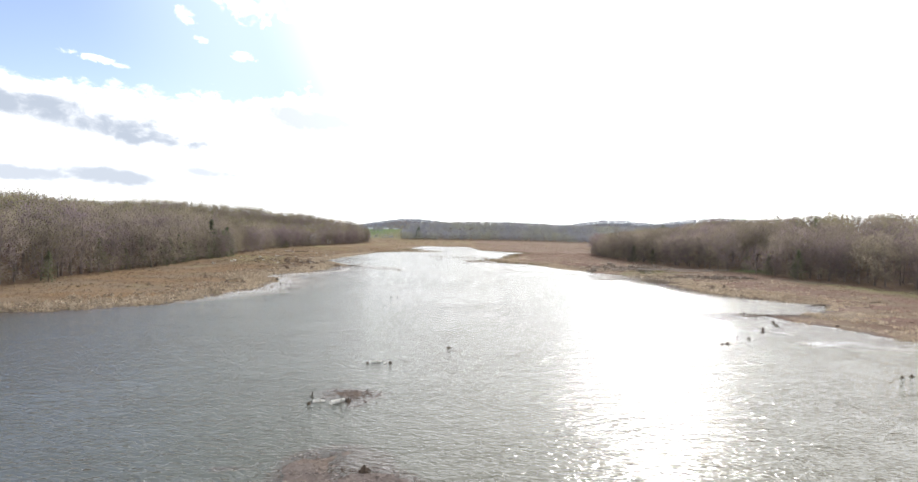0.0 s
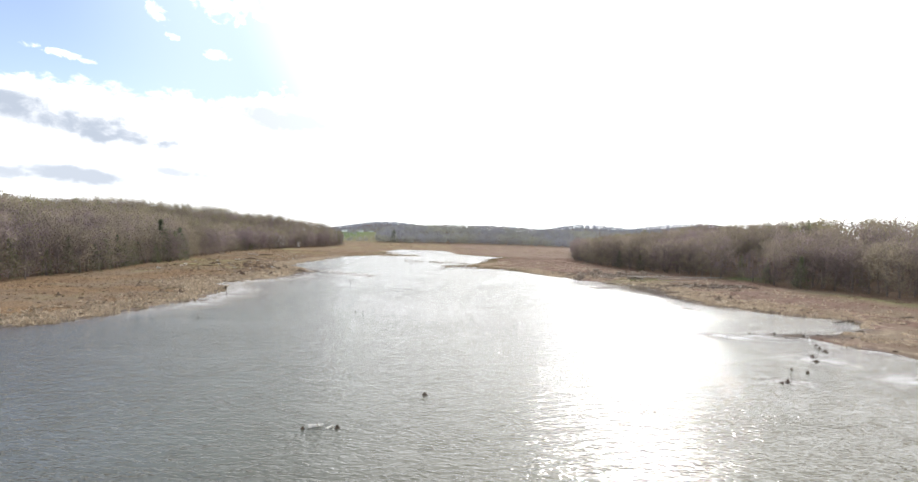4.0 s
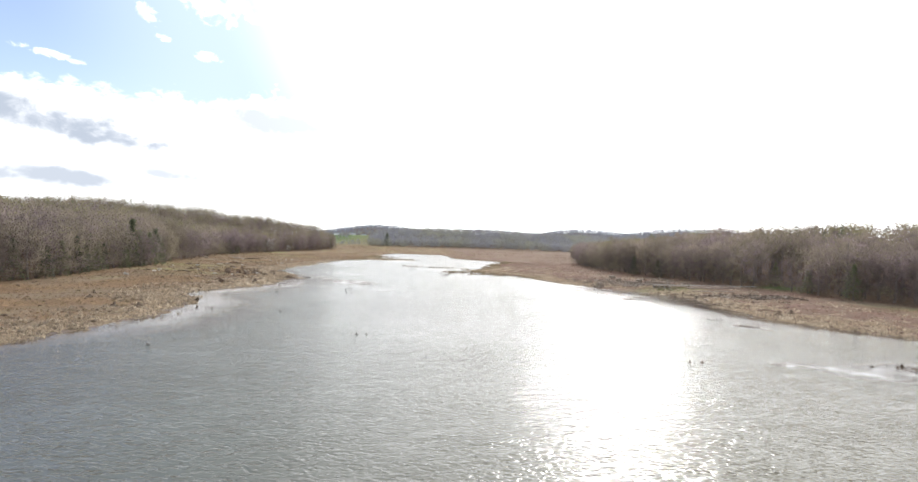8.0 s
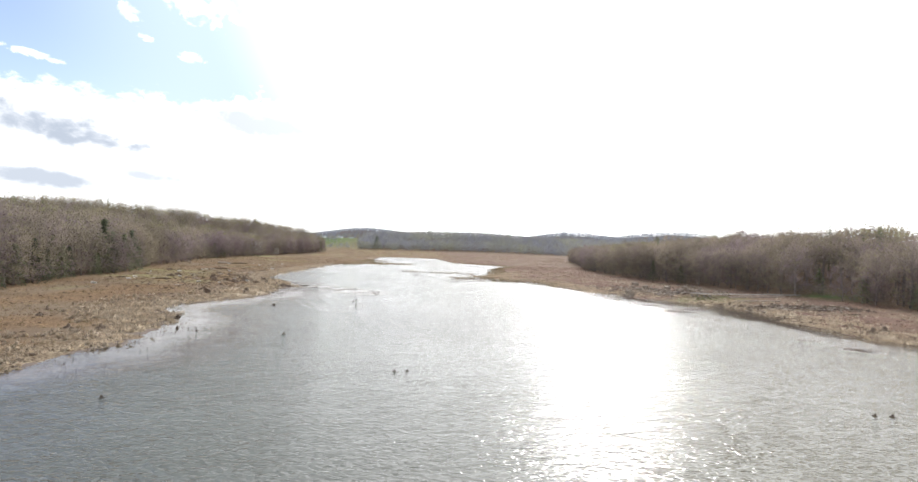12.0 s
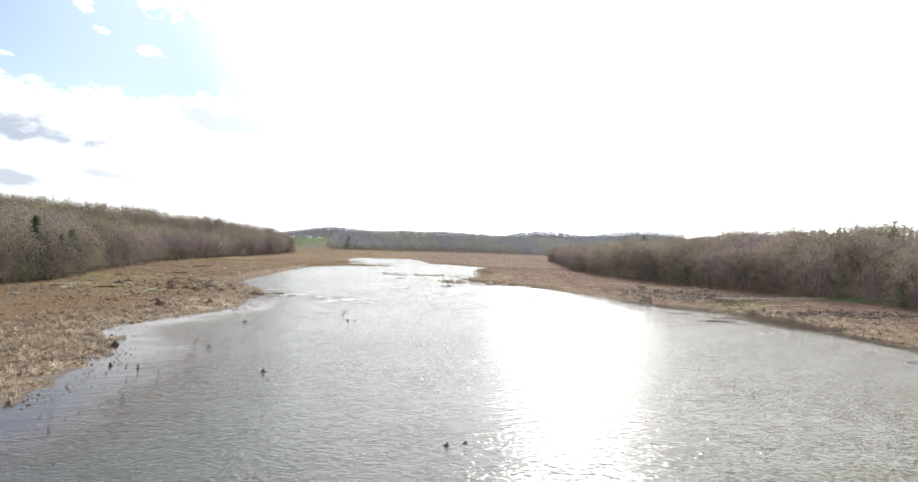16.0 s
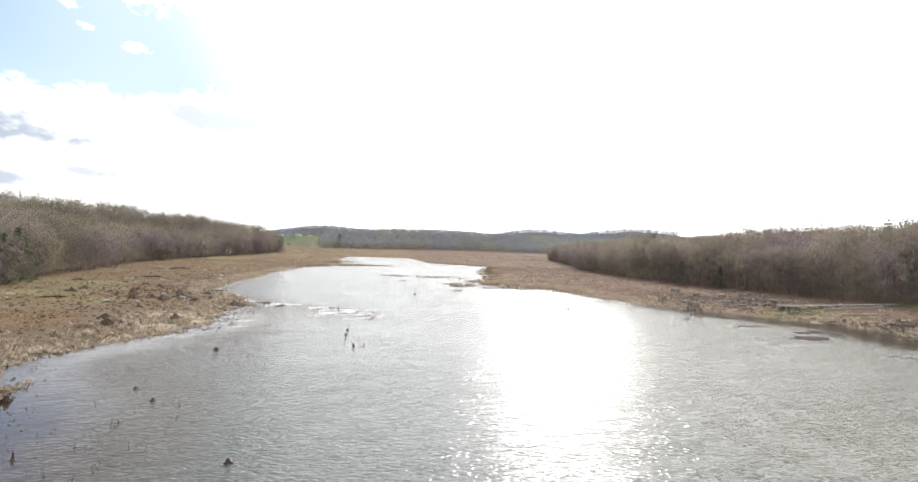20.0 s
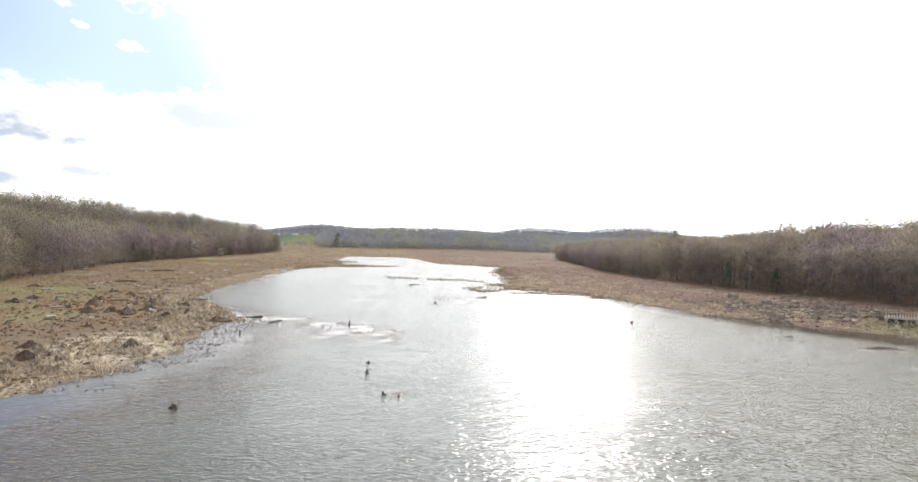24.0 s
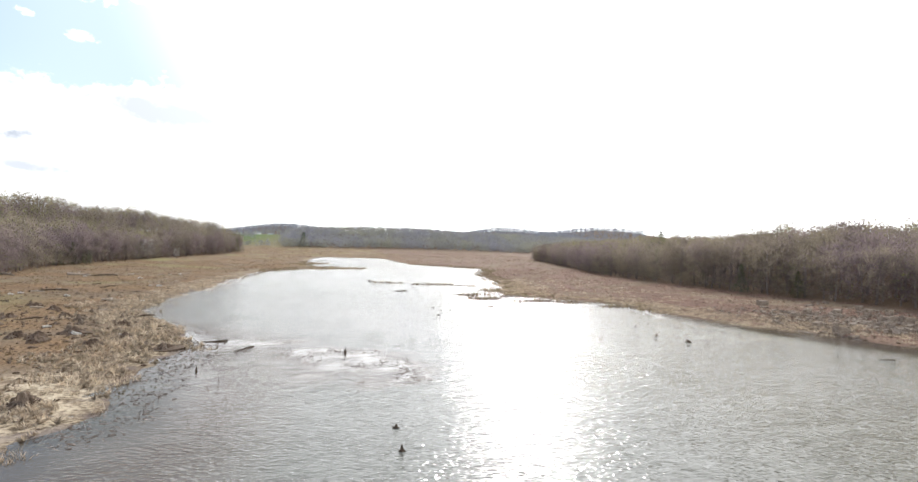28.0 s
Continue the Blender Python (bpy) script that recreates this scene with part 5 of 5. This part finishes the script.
for n in range(44):
    x, y = luck.uniform(-104, -54), luck.uniform(196, 330)
    if shore(np.array([x]), np.array([y]))[0] > 2 and x > float(west_edge(y)) + 4:
        log(x, y, int(luck.integers(2, 4)), luck.uniform(0.4, 0.85), luck.uniform(-0.4, 0.6))


def mound_mesh(seed):
    """A low ragged heap of peat and root litter, one metre in radius."""
    r = np.random.default_rng(seed)
    rings, k = 5, 12
    v = [(0.05, 0.0, 0.62)]
    for i in range(1, rings + 1):
        f = i / rings
        for j in range(k):
            a = (j + 0.5 * (i % 2)) * 2 * np.pi / k
            reach = f * (1 + r.uniform(-0.22, 0.22))
            v.append((np.cos(a) * reach, np.sin(a) * reach * 0.75, 0.55 * (1 - f) ** 1.1 * (1 + r.uniform(-0.5, 0.6)) - (0.25 if i == rings else 0.0)))
    t = [(0, 1 + j, 1 + (j + 1) % k) for j in range(k)]
    for i in range(rings - 1):
        for j in range(k):
            p, q = 1 + i * k + j, 1 + i * k + (j + 1) % k
            t += [(p, p + k, q + k), (p, q + k, q)]
    return mesh_of("peat_mound", v, t, [PEAT])


MOUNDS = [mound_mesh(560 + k) for k in range(4)]
for n, (x, y, wide) in enumerate(((-61.8, 211.7, 2.4), (-52.4, 182.3, 1.5), (-61.4, 179.7, 1.3), (-58.7, 174.5, 1.4), (-64.4, 208.8, 1.6), (-69.3, 207.4, 1.8), (-76.0, 225.6, 1.3), (-75.1, 236.1, 1.1), (-79.9, 240.4, 1.6), (-66.4, 208.8, 1.5),
                                 (-73.4, 217.1, 1.5), (-86.7, 224.8, 2.2), (-86.2, 218.1, 1.6), (-100.4, 248.5, 2.4), (-48.6, 202.9, 2.4), (-54.9, 209.1, 1.5), (-69.0, 226.1, 1.7), (-56.5, 204.0, 1.6), (-58.7, 219.5, 1.5), (-63.0, 206.0, 1.8))):
    ob = new("peat_mound", MOUNDS[n % 4])
    ob.matrix_world = Matrix.LocRotScale((x, y, height_at(x, y)), Euler((0, 0, luck.uniform(0, 6))), (wide, wide, luck.uniform(0.9, 1.5)))
    tagged(ob, "dark ragged mound of peat and root litter on the marsh", "peat mound", "mounds on the marsh")
# Stone slabs and rubble on the east shore.
for x, y, kind in ((83.7, 225.0, 0), (72.5, 221.3, 2), (53.1, 204.4, 2), (80.7, 215.6, 5), (65.5, 227.4, 1), (82.4, 236.2, 2), (61.9, 203.2, 5), (80.3, 208.3, 5), (92.0, 240.0, 5), (60.9, 228.5, 1),
                   (68.1, 235.1, 2), (76.9, 218.4, 1), (68.0, 209.8, 5), (58.9, 217.3, 1), (58.6, 212.5, 2), (64.7, 211.4, 2), (82.9, 215.3, 0), (72.5, 220.6, 0), (72.5, 210.8, 5), (66.0, 206.0, 0)):
    rock(x, y, kind, luck.uniform(-0.6, 0.6), luck.uniform(-0.24, 0.24, 2), luck.uniform(0.75, 1.1), 0.04)
for x, y, kind, lift in ((75.4, 223.4, 7, 0.15), (87.5, 228.2, 7, 0.2), (80.0, 220.4, 8, 0.1), (54.4, 205.4, 7, -0.05), (73.7, 211.5, 7, 0.25), (75.2, 214.2, 8, 0.3), (65.4, 205.2, 8, 0.15), (99.6, 245.0, 8, 0.1), (55.3, 219.6, 0, 0.1),
                         (68.0, 223.6, 8, 0.05), (70.8, 238.5, 7, 0.1), (64.6, 222.2, 2, 0.1), (53.0, 217.0, 0, 0.05), (85.2, 219.8, 8, 0.2), (56.2, 211.3, 7, 0.0), (53.4, 202.2, 2, 0.05), (77.0, 211.0, 7, 0.2), (62.0, 215.8, 8, 0.05)):
    rock(x, y, kind, luck.uniform(-0.5, 0.5), luck.uniform(-0.20, 0.20, 2), luck.uniform(0.62, 0.9), -lift)
for n in range(290):
    if n < 130:
        f = luck.uniform()
        x, y = 60 + 14 * luck.uniform() + 12 * (1 - f) * luck.uniform(), 204 + 26 * f
    else:
        f = luck.uniform()
        f = f * 1.15
        x, y = 68 + 26 * f + luck.normal(0, 1.5), 176 - 5 * f + luck.normal(0, 3.4)
    if n >= 130 and n % 3:
        if shore(np.array([x]), np.array([y]))[0] > 0.4:
            if n % 3 == 1:
                log(x, y, int(luck.integers(0, 2)), luck.uniform(0.45, 0.95), luck.uniform(0, 6), 0.15 * luck.uniform())
            else:
                land_stump(x, y, int(luck.choice([1, 4, 4])), luck.uniform(0.8, 1.7), luck.uniform(0, 6))
    elif shore(np.array([x]), np.array([y]))[0] > 0.6:
        rock(x, y, int(luck.choice([1, 3, 3, 4, 4])), luck.uniform(0, 6), luck.uniform(-0.3, 0.3, 2), luck.uniform(0.7, 1.25))



def rubble():
    """Loose broken stone between the slabs."""
    r = np.random.default_rng(640)
    shapes = []
    for k in (1, 3, 3, 4, 4, 6, 6):
        v, t = ROCK_SHAPES[k]
        tip = np.array(Euler((r.uniform(-0.6, 0.6), r.uniform(-0.6, 0.6), 0)).to_matrix())
        shapes.append((v @ tip.T, t, np.zeros(len(t), int)))
    x = np.concatenate([r.uniform(50, 92, 300), r.uniform(66, 98, 200)])
    y = np.concatenate([r.normal(215, 8, 300), r.normal(174, 3.5, 200)])
    ok = shore(x, y) > 0.8
    x, y = x[ok], y[ok]
    stuff("rubble", planted(shapes, on_ground(x, y) + (0, 0, 0.04), r.uniform(0.5, 1.1, len(x)), 641), [STONE], "loose broken brown stones strewn along the east bank", "rubble")


rubble()
for n in range(46):
    x, y = luck.normal(67.5, 3.4), luck.normal(202.5, 2.4)
    if shore(np.array([x]), np.array([y]))[0] > 1.5:
        rock(x, y, int(luck.choice([0, 1, 1, 2, 3, 3, 4, 5])), luck.uniform(0, 6), luck.uniform(-0.45, 0.45, 2), luck.uniform(0.6, 1.1), -0.10 * luck.uniform())


# ---- viewing platform, boardwalk and low wall ----
def platform():
    """Plank deck on posts over the bank."""
    top, long, deep = 2.05, 5.5, 3.8
    thing = new("viewing_platform")
    base = pose(70.7, 194.5, 0.0, 0, 0, math.degrees(math.atan2(-2.5, 5.8)))
    thing.matrix_world = base
    plank = box_mesh("plank", 0.36, deep, 0.05, CONCRETE, 0.008)
    for k in range(14):
        part("plank", plank, thing, "", pose(-long / 2 + 0.28 + k * 0.38, deep / 2, top + (0.004 if k % 3 else 0.012)))
    beam = box_mesh("beam", long, 0.16, 0.26, DRY_WOOD, 0.015)
    for y in (0.12, deep / 2, deep - 0.12):
        part("beam", beam, thing, "", pose(0, y, top - 0.262))
    me = box_mesh("post", 0.36, 0.36, 3.1, CONCRETE, 0.02)
    for x in (-2.4, -0.8, 0.8, 2.4):
        for y in (0.3, deep - 0.4):
            part("post", me, thing, "weathered pale post", pose(x, y, top - 0.262 - 3.1))
    baluster = box_mesh("baluster", 0.11, 0.11, 0.86, OLD_WOOD, 0.012)
    for k in range(13):
        x = -long / 2 + 0.10 + k * (long - 0.2) / 12
        part("baluster", baluster, thing, "", pose(x, 0.10, top + 0.064))
        if k not in (10, 11, 12):
            part("baluster", baluster, thing, "", pose(x, deep - 0.10, top + 0.064))
    for k in range(1, 7):
        part("baluster", baluster, thing, "", pose(-long / 2 + 0.10, 0.10 + k * (deep - 0.2) / 7, top + 0.064))
    rail = box_mesh("rail", long, 0.14, 0.06, DRY_WOOD, 0.012)
    part("rail", rail, thing, "", pose(0, 0.10, top + 0.926))
    part("rail", box_mesh("rail", long * 0.8, 0.14, 0.06, DRY_WOOD, 0.012), thing, "", pose(-long * 0.1, deep - 0.10, top + 0.926))
    part("rail", box_mesh("rail", 0.14, deep - 0.36, 0.06, DRY_WOOD, 0.012), thing, "", pose(-long / 2 + 0.10, deep / 2, top + 0.926))
    tagged(thing, "weathered plank viewing platform with a wooden railing on pale posts", "platform")


def boardwalk():
    """A narrow walk of slabs from the platform to the wood."""
    thing = new("boardwalk")
    a, b = Vector((73.6, 194.2)), Vector((107.0, 200.5))
    run = (b - a).length
    thing.matrix_world = pose(a.x, a.y, 0, 0, 0, math.degrees(math.atan2(b.y - a.y, b.x - a.x)))
    slab = box_mesh("slab", run / 14 - 0.02, 1.3, 0.10, CONCRETE, 0.012)
    leg = box_mesh("leg", 0.14, 0.14, 1.6, DRY_WOOD, 0.02)
    for k in range(14):
        part("slab", slab, thing, "", pose((k + 0.5) * run / 14, 0.75, 1.99 + 0.01 * (k % 3)))
        if k % 2 == 0:
            part("leg", leg, thing, "", pose((k + 0.06) * run / 14 + 0.2, 0.2, 1.988 - 1.6))
            part("leg", leg, thing, "", pose((k + 0.06) * run / 14 + 0.2, 1.3, 1.988 - 1.6))
    tagged(thing, "narrow pale boardwalk leading from the wood to the platform", "boardwalk")


def low_wall(x0, y0, turn, long, courses, lift):
    """Dry stone courses that follow the bank."""
    thing = new("stone_wall")
    thing.matrix_world = pose(x0, y0, 0, 0, 0, turn)
    r = np.random.default_rng(700 + courses)
    stones = [box_mesh("stone", 1.0, 0.5, 0.29, EARTH_STONE, 0.05), box_mesh("stone", 0.7, 0.55, 0.29, EARTH_STONE, 0.06)]
    for course in range(courses):
        x = -0.4 * (course % 2)
        while x < long:
            k = int(r.integers(2))
            w = 1.0 if k == 0 else 0.7
            at = thing.matrix_world @ Vector((x + w / 2, 0, 0))
            z = height_at(at.x, at.y) + lift + course * 0.31
            part("stone", stones[k], thing, "", pose(x + w / 2, 0.12 * course + r.uniform(-0.05, 0.05), z, 0, r.uniform(-3, 3), r.uniform(-4, 4)))
            x += w + 0.02
    tagged(thing, "low brown dry stone wall along the bank below the boardwalk", "wall")


def barn(x, y, long, deep, high, turn):
    thing = new("barn")
    thing.matrix_world = pose(x, y, height_at(x, y), 0, 0, turn)
    part("wall", box_mesh("wall", long, deep, high + 3, PAINT), thing, "", pose(0, 0, -3))
    bm = bmesh.new()
    ends = []
    for sx in (-0.53, 0.53):
        ends.append([bm.verts.new((sx * long, sy * deep, z)) for sy, z in ((-0.58, high - 0.1), (0.0, high + deep * 0.36), (0.58, high - 0.1), (0.58, high + 0.003))][:3])
    (a, b, c), (d, e, f) = ends
    for face in ((a, b, e, d), (b, c, f, e), (a, c, b), (d, e, f), (a, d, f, c)):
        bm.faces.new(face)
    part("roof", from_bm("roof", bm, ROOFING), thing, "grey metal roof")
    door = box_mesh("door", 3.2, 0.2, 3.0, ROOFING, 0.02)
    part("door", door, thing, "", pose(0, -deep / 2 - 0.08, 0.01))
    tagged(thing, "distant white barn with a grey roof among green fields", "barn", "barns in the fields")


platform()
boardwalk()
low_wall(79.0, 193.6, 11, 20.0, 2, -0.25)
low_wall(78.0, 188.6, 5, 13.0, 2, -0.25)
barn(-205, 1420, 17, 9, 4.5, 8)
barn(-178, 1440, 12, 8, 4.0, -20)
barn(-262, 1500, 14, 9, 4.5, 30)
